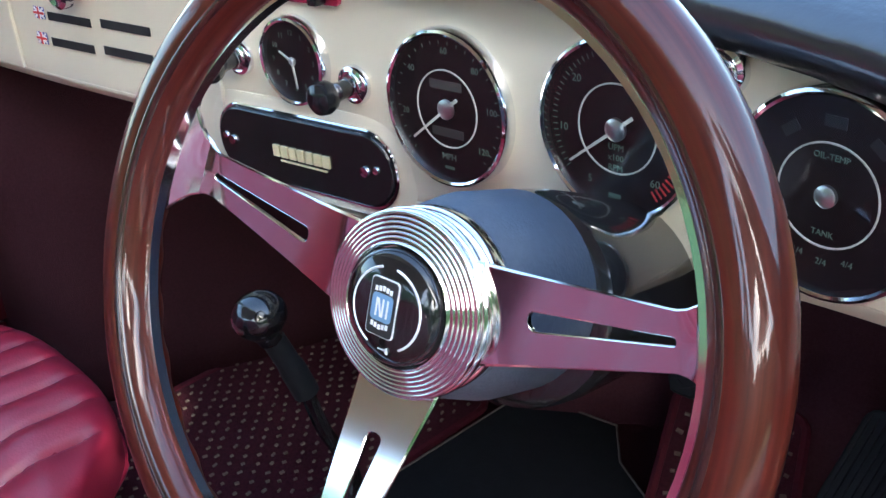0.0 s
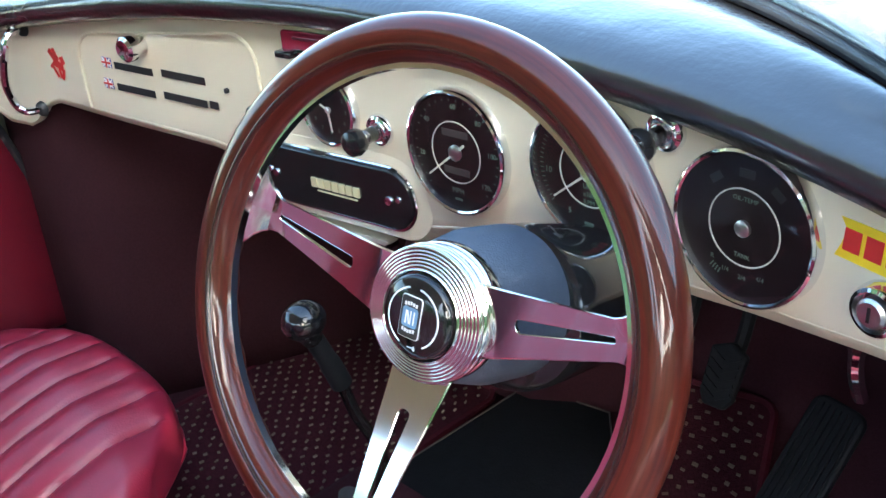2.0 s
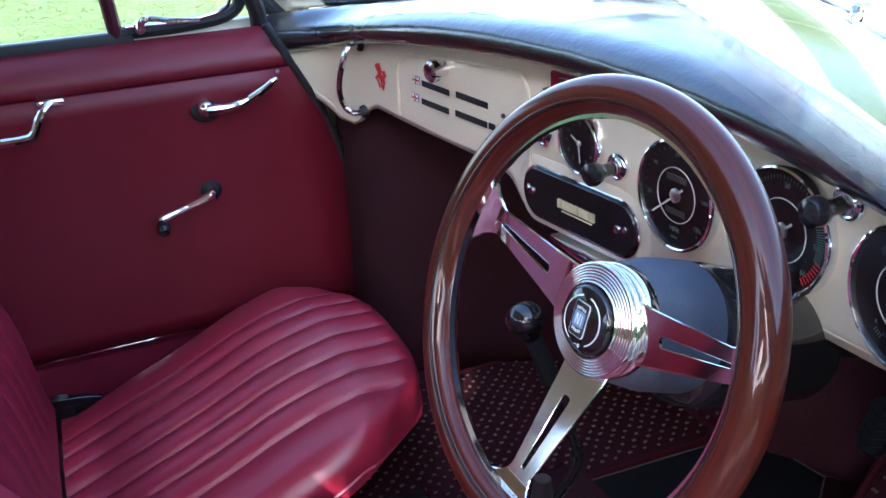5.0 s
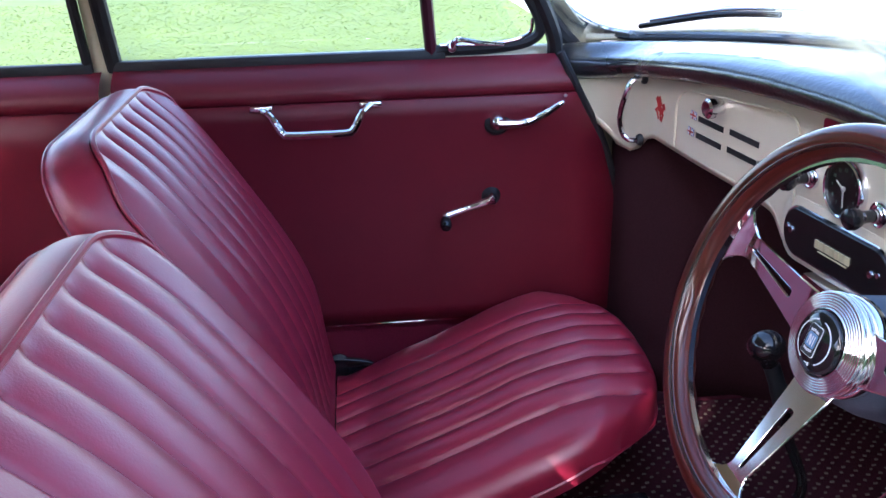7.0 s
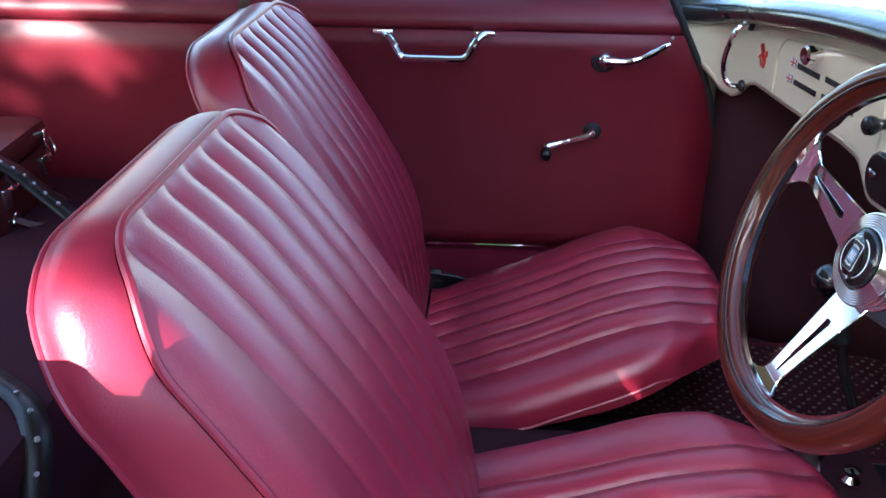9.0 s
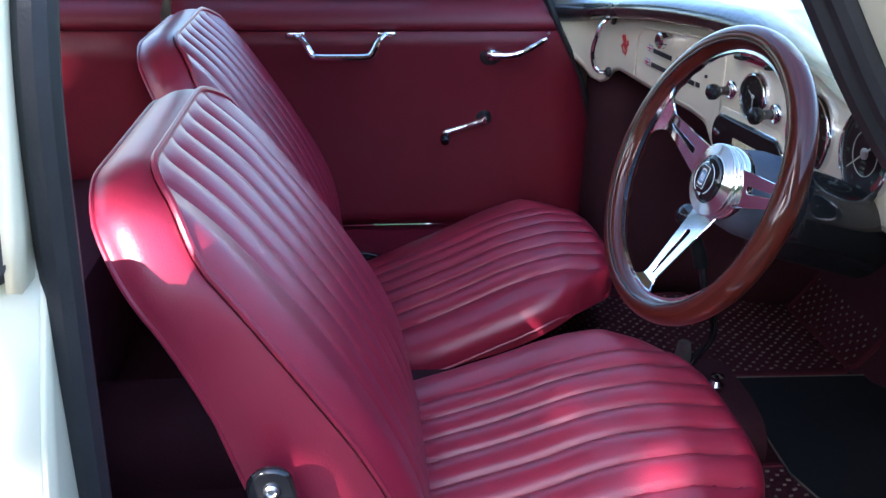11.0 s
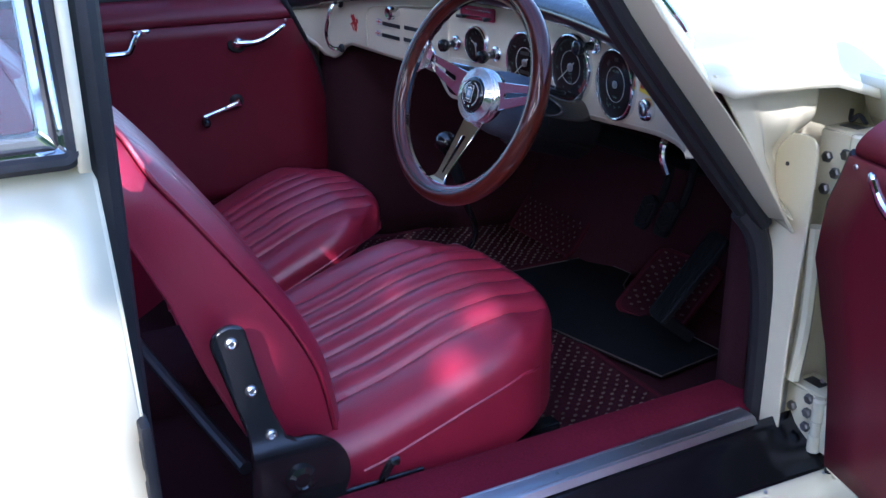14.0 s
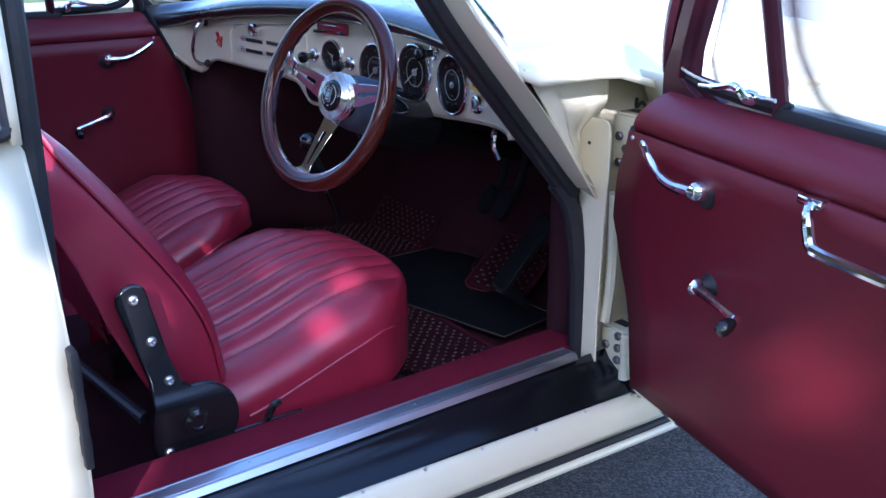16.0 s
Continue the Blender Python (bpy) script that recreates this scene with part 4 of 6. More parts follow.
def build_wheel():
    w = empty("steering_wheel", WHEEL.translation, "three-spoke wood-rimmed steering wheel with polished slotted spokes", "steering wheel")
    R, r = 0.1675, 0.0150
    def ring(name, r0, dz, a, mt, lab="", wave=0.0, n=120, k=14):
        bm = bmnew()
        def f(u, v):
            th, ph = 2 * math.pi * u, 2 * math.pi * v
            s = a
            if wave:
                s = a * (1 - wave * (0.5 + 0.5 * math.cos(36 * th)) * max(0, -math.cos(ph - 0.9)) ** 2)
            q = r0 + s * math.cos(ph)
            return WHEEL @ Vector((q * math.cos(th), q * math.sin(th), dz + 1.08 * s * math.sin(ph)))
        sheet(bm, f, n, k, True, True)
        return part(name, bm, mt, w, lab, angle=180)
    rim = ring("rim", R, 0, r, WOOD, "lacquered mahogany rim", wave=0.10, n=216, k=20)
    grain = rim.data.attributes.new("grain", "FLOAT_VECTOR", "POINT")
    back = WHEEL.inverted()
    for k, v in enumerate(rim.data.vertices):
        p = back @ (rim.matrix_world @ v.co)
        grain.data[k].vector = (math.hypot(p.x, p.y) - R, p.z, 0.17 * math.atan2(p.y, p.x))
    ring("dark_veneer", R - 0.0052, 0.0116, 0.0036, WOODDARK, "dark veneer stripe")
    bm = bmnew()
    m = WHEEL
    lathe(bm, [(R - r - 0.0026, -0.0028), (R - r - 0.0026, 0.0028), (R - r + 0.003, 0.0030), (R - r + 0.003, -0.0030), (R - r - 0.0026, -0.0028)], m, 90, caps=False)
    part("inner_band", bm, ALU, w, "bright aluminium inner band")
    # flat spokes that rise from the back of the hub and bend up into the rim
    for ang, low, high in ((164.0, -0.0270, -0.0175), (9.4, -0.0270, -0.0165), (263.2, -0.0355, -0.0115)):
        lean = 0.19 if ang < 200 else 0.0
        d = Vector((math.cos(radians(ang)), math.sin(radians(ang)), 0))
        s = Vector((-d.y, d.x, 0))
        def dish(q):
            return lerp([0.030, 0.045, 0.1425, 0.160], [low - (high - low) * 0.154, low, high, -0.0005], q)
        def pt(q, t, z=0.0):
            return WHEEL @ (d * q + s * t + Vector((0, 0, dish(q) + z + lean * t * s.y * ease(q, 0.030, 0.048) * (1 - ease(q, 0.136, 0.149)))))
        def half(q):
            return lerp([0.030, 0.045, 0.060, 0.100, 0.134, 0.1400, 0.1450, 0.1485, 0.1515, 0.1545, 0.1580], [0.0245, 0.0232, 0.0212, 0.0163, 0.0125, 0.0135, 0.0168, 0.0220, 0.0285, 0.036, 0.044], q)
        q0, q1 = 0.0665, 0.1345
        qs = sorted([0.030 + 0.128 * k / 40 for k in range(41)] + [0.1425, q0, q0 + 0.0004, q0 + 0.0012, q0 + 0.0024, q0 + 0.004, q1 - 0.002, q1 - 0.0008, q1 - 0.0003, q1])
        rows = []
        for q in qs:
            sl = 0.0
            if q0 < q < q1:
                sl = (0.0043 - 0.0027 * (q - q0) / (q1 - q0)) * math.sqrt(max(0.0, 1 - max(0.0, 1 - (q - q0) / 0.0040) ** 2)) * math.sqrt(max(0.0, 1 - max(0.0, 1 - (q1 - q) / 0.0014) ** 2))
            rows.append((q, half(q), sl))
        bm = bmnew()
        TH = 0.0016
        for zz in (TH, -TH):
            for side in (1, -1):
                col = [[bm.verts.new(pt(q, side * (sl + (h - sl) * t), zz * f)) for t, f in ((0, 0.75 if sl else 1), (0.04, 1), (0.5, 1), (0.95, 1), (1, 0.5))] for q, h, sl in rows]
                for p, r2 in zip(col, col[1:]):
                    for k in range(4):
                        bm.faces.new((p[k], p[k + 1], r2[k + 1], r2[k]))
        # edges of the spoke and of its slot
        for side in (1, -1):
            for which in (0, 1):
                prev = None
                for q, h, sl in rows:
                    t = side * (h if which else sl)
                    if not which and sl == 0:
                        prev = None
                        continue
                    f = 0.5 if which else 0.75
                    cur = (bm.verts.new(pt(q, t, TH * f)), bm.verts.new(pt(q, t, -TH * f)))
                    if prev:
                        bm.faces.new((prev[0], prev[1], cur[1], cur[0]))
                    prev = cur
        bmesh.ops.remove_doubles(bm, verts=bm.verts, dist=0.00005)
        part("spoke", bm, ALU, w, "polished aluminium spoke with a long slot", angle=22)
    # hub: a stepped drum whose face carries fine turned rings
    hubm = m @ Matrix.Translation((0.0022, 0.0008, -0.016)) @ Matrix.Rotation(radians(4.5), 4, "X") @ Matrix.Translation((0, 0, 0.016))
    bm = bmnew()
    prof = [(0.040, -0.052), (0.0440, -0.046), (0.0446, -0.036), (0.0436, -0.0335), (0.0418, -0.0325), (0.0418, -0.0300), (0.0442, -0.0285), (0.0448, -0.0262), (0.0440, -0.0242), (0.0428, -0.0236), (0.0428, -0.0222), (0.0440, -0.0212), (0.0442, -0.0196), (0.0434, -0.0184)]
    for k in range(6):
        q, h = 0.0432 - 0.0022 * k, -0.0182 + 0.0005 * k
        prof += [(q - 0.0001, h), (q - 0.0005, h + 0.00022), (q - 0.0011, h + 0.00030), (q - 0.0017, h + 0.00022), (q - 0.0020, h)]
    prof += [(0.0298, -0.0150), (0.0290, -0.0145), (0.0280, -0.0152), (0.0276, -0.0185), (0.0, -0.0185)]
    lathe(bm, prof, hubm, 80)
    hub = part("hub", bm, ALU, w, "polished hub with turned rings", angle=50)
    bm = bmnew()
    lathe(bm, [(0.0272, -0.020), (0.0272, -0.0140), (0.0266, -0.0125), (0.0248, -0.0106), (0.017, -0.0082), (0.008, -0.0071), (0.0, -0.0068)], hubm, 48)
    horn = part("horn_button", bm, ENAMEL, w, "domed black horn button with a pale emblem", angle=60)
    tw = hubm @ Matrix.Rotation(radians(-4), 4, "Z") @ Matrix.Translation((-0.0005, 0.0010, -0.0085))
    for nm, ww, hh, dz, mt in (("emblem_frame", 0.0158, 0.0272, 0.0012, WHITEINK), ("emblem_ground", 0.0149, 0.0263, 0.0015, INK), ("emblem", 0.0118, 0.0128, 0.0018, EMBLEM)):
        bm = bmnew()
        slab(bm, rounded(ww, hh, 0.002, 3), 0.0008, tw @ Matrix.Translation((0, 0, dz)))
        part(nm, bm, mt, horn)
    bm = bmnew()
    for y in (0.0090, -0.0090):
        for k in range(5):
            box(bm, (-0.0042 + 0.0021 * k, y + 0.0004 * abs(k - 2) * (-1 if y > 0 else 1), 0.0026), (0.0014, 0.0022, 0.0004), tw)
    for x, lean in ((-0.0028, 0), (-0.0010, 0.5), (0.0008, 0), (0.0034, 0)):
        box(bm, (0, 0, 0), (0.0009, 0.0085, 0.0003), tw @ Matrix.Translation((x, 0, 0.0028)) @ Matrix.Rotation(lean * 0.5, 4, "Z"))
    part("emblem_bar", bm, WHITEINK, horn)
    for a0, a1 in ((-62, 78), (102, 242)):
        bm = bmnew()
        tube(bm, [hubm @ Vector((0.0192 * math.cos(a), 0.0192 * math.sin(a), -0.0091)) for a in (radians(a0 + (a1 - a0) * k / 30) for k in range(31))], 0.0007, 5)
        part("emblem_ring", bm, WHITEINK, horn)
    bm = bmnew()
    lathe(bm, [(0.0003, -0.0028), (0.0005, 0.0012), (0.0018, 0.0030)], hubm @ Matrix.Translation((0.0, -0.0190, -0.0088)) @ Matrix.Rotation(radians(90), 4, "Y"), 10)
    part("horn_mark", bm, WHITEINK, horn)
    # boss and column
    bm = bmnew()
    lathe(bm, [(0.040, -0.044), (0.048, -0.052), (0.053, -0.075), (0.0545, -0.115), (0.053, -0.118)], m, 40)
    part("boss", bm, SHROUD, w, "blue-grey crackle boss shroud")
    bm = bmnew()
    lathe(bm, [(0.052, -0.112), (0.058, -0.114), (0.0595, -0.120), (0.0600, -0.135), (0.058, -0.18), (0.054, -0.26)], m @ Matrix.Translation((0.006, -0.004, 0)), 36)
    col = part("column_cover", bm, ENAMEL, w, "glossy black column cover")
    bm = bmnew()
    lathe(bm, [(0.020, -0.20), (0.020, -0.78)], m, 16)
    part("column_tube", bm, PEDAL, w)


build_wheel()


# ---- seats ----
def build_seat(cx, y_off, name, label, bracket, lift, back_x, back_y, recline, drop, pull, base_z, belly, wrap):
    seat = empty(name, (cx, -0.40 + y_off, 0.26), label, "car seat", "front seats")
    W, yb, yf = 0.258, -0.640 + y_off, -0.138 + y_off

    def pleat(x, lim, PL):
        k = x / PL
        d = abs(k - round(k)) * PL
        edge = round(lim / PL) * PL
        if abs(x) > edge:
            d = abs(x) - edge
            PL = 0.10
        return 0.0085 * math.sin(math.pi * min(1, d / (PL / 2)) / 2) ** 0.75 - 0.0085 - 0.0035 * math.exp(-((d / 0.0026) ** 2))

    def cushion(u, v):
        s, R = 2 * u - 1, 0.034
        a = abs(s)
        xa = (W - R) * a / 0.80 if a <= 0.80 else (W - R + R * math.sin(min(1, (a - 0.80) / 0.12) * math.pi / 2))
        dx = 0 if a <= 0.80 else R * (1 - math.cos(min(1, (a - 0.80) / 0.12) * math.pi / 2)) + max(0, a - 0.92) / 0.08 * 0.14
        R2, ylen = 0.038, yf - yb
        if v <= 0.82:
            y, dy = (ylen - R2) * v / 0.82, 0
        else:
            g = min(1, (v - 0.82) / 0.10)
            y, dy = ylen - R2 + R2 * math.sin(g * math.pi / 2), R2 * (1 - math.cos(g * math.pi / 2)) + max(0, v - 0.92) / 0.08 * 0.13
        vv = y / ylen
        q = max(0.0, (vv - 0.55) / 0.45)
        x = math.copysign(xa, s) * (1 - 0.15 * q ** 2.5 - 0.05 * (1 - ease(vv, 0, 0.3)))
        y = yb + y - pull * (xa / W) ** 3.5 * q ** 1.5
        top = lerp([0.0, 0.3, 0.55, 0.8, 1.0], [0.366, 0.405, 0.438, 0.462, 0.458], vv) + 0.026 * (1 - (x / W) ** 2) - drop * (0.85 + 1.9 * (1 - vv) ** 1.3)
        fade = 1 - ease(vv, 0.90, 1.0)
        top += 0.013 * math.exp(-((vv - 0.66) / 0.22) ** 2)
        z = top - (dx ** 3 + dy ** 3) ** (1 / 3) + 1.3 * pleat(x, 0.159, 0.0525) * fade
        z += 0.0022 * noise.noise(Vector((x * 9, y * 9, cx))) + 0.0010 * noise.noise(Vector((x * 30, y * 22, cx)))
        return (cx + x, y, max(z, 0.288 + lift * ease(vv, 0.1, 1.0)))
    bm = bmnew()
    sheet(bm, cushion, 150, 60)
    cu = part("cushion", bm, LEATHER, seat, "pleated burgundy leather cushion", angle=60)
    bm = bmnew()
    path = [Vector(cushion(0.035, k / 20 * 0.94)) for k in range(4, 18)]
    path += [Vector(cushion(0.035 + 0.93 * k / 24, 0.945)) for k in range(3, 22)]
    path += [Vector(cushion(0.965, k / 20 * 0.94)) for k in range(17, 3, -1)]
    path = smooth_pts(path, 2)
    tube(bm, path, 0.0028, 6)
    part("piping", bm, LEATHER, cu, "thin leather piping")
    # base frame
    for sx in (-1, 1):
        bm = bmnew()
        box(bm, (cx + sx * 0.20, -0.40 + y_off, 0.268), (0.03, 0.44, 0.050), bev=0.004)
        part("seat_rail", bm, ENAMEL, seat, "black steel seat rail")

    # backrest in its own axes: a across, h up the recline, d forwards
    O, up, fw = Vector((back_x, back_y, base_z)), Vector((0, -math.sin(recline), math.cos(recline))), Vector((0, math.cos(recline), math.sin(recline)))
    L, RC = 0.570, 0.105

    def width(h):
        return 0.235 - 0.003 * ease(h, 0.15, L) - 0.030 * (1 - ease(h, -0.02, 0.20))

    def front(u, v, quilt=1.0):
        a0 = abs(u)
        c = 1 - RC / 0.232
        topd = RC * (1 - math.sqrt(max(0.0, 1 - max(0, (a0 - c) / (1 - c)) ** 2)))
        h = v * (L - topd)
        a = u * width(h)
        d = belly * math.sin(math.pi * min(1, h / L)) + 0.006 - 0.016 * (1 - ease(h, 0.0, 0.16))
        d -= wrap * abs(u) ** 3 * math.exp(-((h - 0.35) / 0.12) ** 2)
        d -= 0.012 * ease(h, L - 0.12, L + 0.02) ** 1.5
        edge = min(1, (1 - abs(u)) / 0.16)
        d -= 0.020 * (1 - edge) ** 2
        d += quilt * lerp([0.0, 0.25, 0.40, 0.50], [0.35, 0.40, 0.65, 0.85], h) * pleat(a, 0.180, 0.0525) * (ease(1 - v, 0.0, 0.035) ** 0.7) * ease(h, 0.0, 0.04)
        return a, h, d

    def wp(a, h, d):
        w = 0.0018 * noise.noise(Vector((a * 10, h * 8, cx + 3)))
        return O + Vector((a, 0, 0)) + up * h + fw * (d + w)
    bm = bmnew()
    sheet(bm, lambda u, v: wp(*front(2 * u - 1, 1 - (1 - v) ** 1.5)), 150, 60)
    back = part("backrest", bm, LEATHER, seat, "pleated burgundy leather backrest", angle=70)
    loop = [front(-1, k / 24, 0) for k in range(24)] + [front(-math.cos(math.pi * k / 60), 1, 0) for k in range(61)] + [front(1, 1 - k / 24, 0) for k in range(1, 25)]
    n = len(loop)
    nrm = []
    for i in range(n):
        p, q = loop[max(0, i - 2)], loop[min(n - 1, i + 2)]
        t = Vector((q[0] - p[0], q[1] - p[1]))
        t.normalize()
        nrm.append(Vector((-t.y, t.x)))

    def gusset(u, v):
        f = u * (n - 1)
        i = min(int(f), n - 2)
        g = f - i
        A = [loop[i][k] * (1 - g) + loop[i + 1][k] * g for k in range(3)]
        N = nrm[i] * (1 - g) + nrm[i + 1] * g
        depth = max(0.034, A[2] + lerp([0.0, 0.15, 0.25, 0.35, 0.45, 0.55], [0.106, 0.104, 0.090, 0.068, 0.056, 0.055], A[1]))
        out = lerp([0.0, 0.40, 0.50, 0.54, 0.57], [0.010, 0.008, 0.024, 0.026, 0.016], A[1]) * math.sin(min(1.0, v * 1.15) * math.pi * 0.62) ** 0.8
        sag = 1.0 - 0.55 * (1 - ease(A[1], -0.02, 0.20))
        return wp(A[0] + N.x * out * sag, A[1] + N.y * out * sag * 0.9, A[2] - depth * v - 0.004)
    bm = bmnew()
    sheet(bm, gusset, 110, 16)
    part("side_gusset", bm, LEATHER, back, "smooth burgundy leather side", angle=80)
    bm = bmnew()
    rear = [Vector(gusset(k / 60, 1.0)) for k in range(61)]
    ctr = O + up * 0.25 + fw * -0.055
    cv = bm.verts.new(ctr)
    rv = [bm.verts.new(p) for p in rear]
    mv = [bm.verts.new(p.lerp(ctr, 0.4)) for p in rear]
    for i in range(60):
        bm.faces.new((rv[i], rv[i + 1], mv[i + 1], mv[i])), bm.faces.new((mv[i], mv[i + 1], cv))
    part("back_cover", bm, LEATHER, back, angle=80)
    for nm, pts, rad in (("piping", [wp(*p) + fw * 0.001 for p in loop], 0.0036), ("piping", rear, 0.0026)):
        bm = bmnew()
        tube(bm, pts, rad, 7)
        part(nm, bm, LEATHER, back, "leather piping")
    # recliner bracket on the outer side
    bx = cx + bracket * (0.290 if bracket > 0 else 0.262)
    m = Matrix(((0, 0, bracket, bx), (1, 0, 0, -0.636 + y_off), (0, 1, 0, 0.392 if bracket > 0 else 0.300), (0, 0, 0, 1)))
    bm = bmnew()
    arm = [(-0.071 + 0.0235 * math.cos(radians(a)), 0.206 + 0.0235 * math.sin(radians(a))) for a in range(200, 20, -20)] + [(-0.030, 0.110), (-0.014, 0.066)]
    arm += [(0.004 + 0.064 * math.cos(radians(a)), -0.006 + 0.064 * math.sin(radians(a))) for a in range(95, -50, -12)]
    arm += [(0.046, -0.092), (-0.045, -0.100), (-0.064, -0.078), (-0.066, -0.020), (-0.060, 0.030), (-0.062, 0.080)]
    if bracket < 0:
        arm = [(x - 0.05 * max(0.0, y) / 0.2, y * (0.25 if y > 0 else 1)) for x, y in arm]
    slab(bm, arm, 0.010, m)
    br = part("recliner_bracket", bm, ENAMEL, seat, "glossy black steel recliner bracket", bevel=0.003)
    bm = bmnew()
    lathe(bm, [(0.020, 0.010), (0.019, 0.016), (0.012, 0.019), (0.010, 0.016), (0, 0.016)], m, 20)
    part("pivot", bm, ENAMEL, br)
    for y, z in ((-0.071, 0.208), (-0.053, 0.141), (-0.034, 0.075), (-0.045, -0.040))[0 if bracket > 0 else 3:]:
        bm = bmnew()
        lathe(bm, [(0.0078, 0.010), (0.0072, 0.013), (0.0045, 0.015), (0.003, 0.013), (0, 0.013)], m @ Matrix.Translation((y, z, 0)), 14)
        part("bolt", bm, STEEL, br, "bright cross-head bolt")
    bm = bmnew()
    box(bm, (0.10, -0.052, 0.004), (0.15, 0.020, 0.008), m, 0.003)
    tube(bm, smooth_pts([m @ Vector((0.105, -0.052, 0.01)), m @ Vector((0.112, -0.030, 0.014)), m @ Vector((0.122, -0.012, 0.016)), m @ Vector((0.132, -0.012, 0.016))], 5), 0.006, 8)
    part("recliner_lever", bm, ENAMEL, br)
    return seat


build_seat(0.345, 0.0, "bucket_seat", "burgundy leather bucket seat with a pleated back, beside the open door", 1, 0.03, 0.351, -0.522, 0.524, 0.0, 0.085, 0.374, 0.038, 0.009)
build_seat(-0.335, 0.0, "bucket_seat", "burgundy leather bucket seat with a pleated back, beside the closed door", -1, 0.10, -0.310, -0.630, 0.485, 0.028, 0.095, 0.366, 0.042, 0.012)


# ---- doors ----
def build_door(name, label, sx):
    d = empty(name, (sx * 0.66, -0.10, 0.36), label, "car door", "car doors")

    def X(x, y, z):
        return Vector((sx * x, y, z))
    yb = -0.985
    def front_y(z):
        if sx > 0:
            return lerp([0.30, 0.36, 0.50, 0.57, 0.645, 0.72, 0.79, 0.85, 0.87], [-0.152, -0.150, -0.140, -0.112, -0.095, -0.118, -0.166, -0.190, -0.195], z)
        return lerp([0.30, 0.36, 0.60, 0.70, 0.80, 0.87], [-0.105, -0.100, -0.105, -0.135, -0.190, -0.225], z)
    bm = bmnew()
    sheet(bm, lambda u, v: X(panel_x(0.358 + 0.442 * v), front_y(0.358 + 0.442 * v) * (1 - u) + yb * u, 0.358 + 0.442 * v), 12, 14)
    pn = part("door_panel", bm, VINYL, d, "burgundy vinyl door trim", solid=0.008)
    bm = bmnew()
    sheet(bm, lambda u, v: X(0.624 - 0.026 * math.sin(math.pi * v) ** 0.65 + 0.038 * v, front_y(0.80) * (1 - u) + yb * u - 0.03 * v * (1 - u), 0.797 + 0.064 * v), 14, 12)
    part("waist_roll", bm, VINYL, d, "padded burgundy waist roll", angle=60)
    bm = bmnew()
    tube(bm, [X(panel_x(0.357) - 0.002, front_y(0.36) - 0.004 + (yb - front_y(0.36)) * k, 0.355) for k in (0, 0.5, 1)], 0.0045, 6)
    part("lower_strip", bm, CHROME, d, "thin chrome strip")
    bm = bmnew()
    sheet(bm, lambda u, v: X(0.800 + 0.03 * math.sin(math.pi * v) - 0.085 * ease(v, 0.6, 1.0), -0.04 + (yb + 0.14) * u, 0.33 + 0.54 * v), 8, 10)
    part("outer_skin", bm, BODY, d, solid=0.01)
    bm = bmnew()
    pts = [(front_y(z) + 0.006, z) for z in (0.34, 0.45, 0.55, 0.60, 0.645, 0.68, 0.72, 0.76, 0.80) + ((0.87,) if sx < 0 else ())]
    tube(bm, [X(panel_x(min(z, 0.8)) + (0.006 if sx > 0 else 0.0), y, z) for y, z in pts], 0.007, 8)
    part("edge_seal", bm, RUBBER, d, "black rubber edge seal")
    bm = bmnew()
    sheet(bm, lambda u, v: X(panel_x(0.33 + 0.5 * v) + 0.012 + 0.13 * u, front_y(0.33 + 0.5 * v) + 0.06 * u, 0.33 + 0.5 * v), 3, 8)
    part("door_front_edge", bm, BODY, d, solid=0.006)
    # window channel, vent window, glass
    bm = bmnew()
    box(bm, (sx * 0.668, -0.70, 0.864), (0.020, 0.57, 0.022), bev=0.003)
    part("window_channel", bm, RUBBER, d, "black rubber window channel")
    lean = 0.33
    dv = 0.03 if sx > 0 else 0.0
    def G(y, z):
        return X(0.668 - lean * (z - 0.87), y, z)
    bm = bmnew()
    pv = 0.022 if sx > 0 else 0.0
    tube(bm, [G(-0.438 + pv, 0.855), G(-0.452 + pv, 1.00), G(-0.470 + pv, 1.185)], 0.011, 8)
    part("vent_post", bm, DARKFRAME, d, "dark red vent window post")
    bm = bmnew()
    tube(bm, smooth_pts([G(-0.432, 0.872), G(-0.33, 0.874), G(-0.262 + dv, 0.886), G(-0.250 + dv, 0.920), G(-0.300 + dv * 0.7, 1.00), G(-0.40, 1.12), G(-0.46, 1.18)], 6), 0.010, 8)
    part("vent_gasket", bm, RUBBER, d, "black rubber vent gasket")
    bm = bmnew()
    tube(bm, smooth_pts([G(-0.425, 0.884) + X(-0.012, 0, 0), G(-0.33, 0.884) + X(-0.012, 0, 0), G(-0.272 + dv, 0.897) + X(-0.012, 0, 0), G(-0.265 + dv, 0.925) + X(-0.010, 0, 0)], 6), 0.0032, 8)
    part("vent_trim", bm, CHROME, d, "chrome vent window trim")
    bm = bmnew()
    tube(bm, smooth_pts([X(0.690, -0.215 + dv, 0.84), G(-0.225 + dv, 0.90), G(-0.285 + dv * 0.8, 1.01), G(-0.40, 1.15), G(-0.47, 1.20), G(-0.70, 1.235), G(-0.95, 1.20), G(-0.985, 1.10), X(0.675, -0.985, 0.86)], 8), 0.014, 8)
    part("window_frame", bm, DARKFRAME if sx > 0 else RUBBER, d, "dark painted window frame")
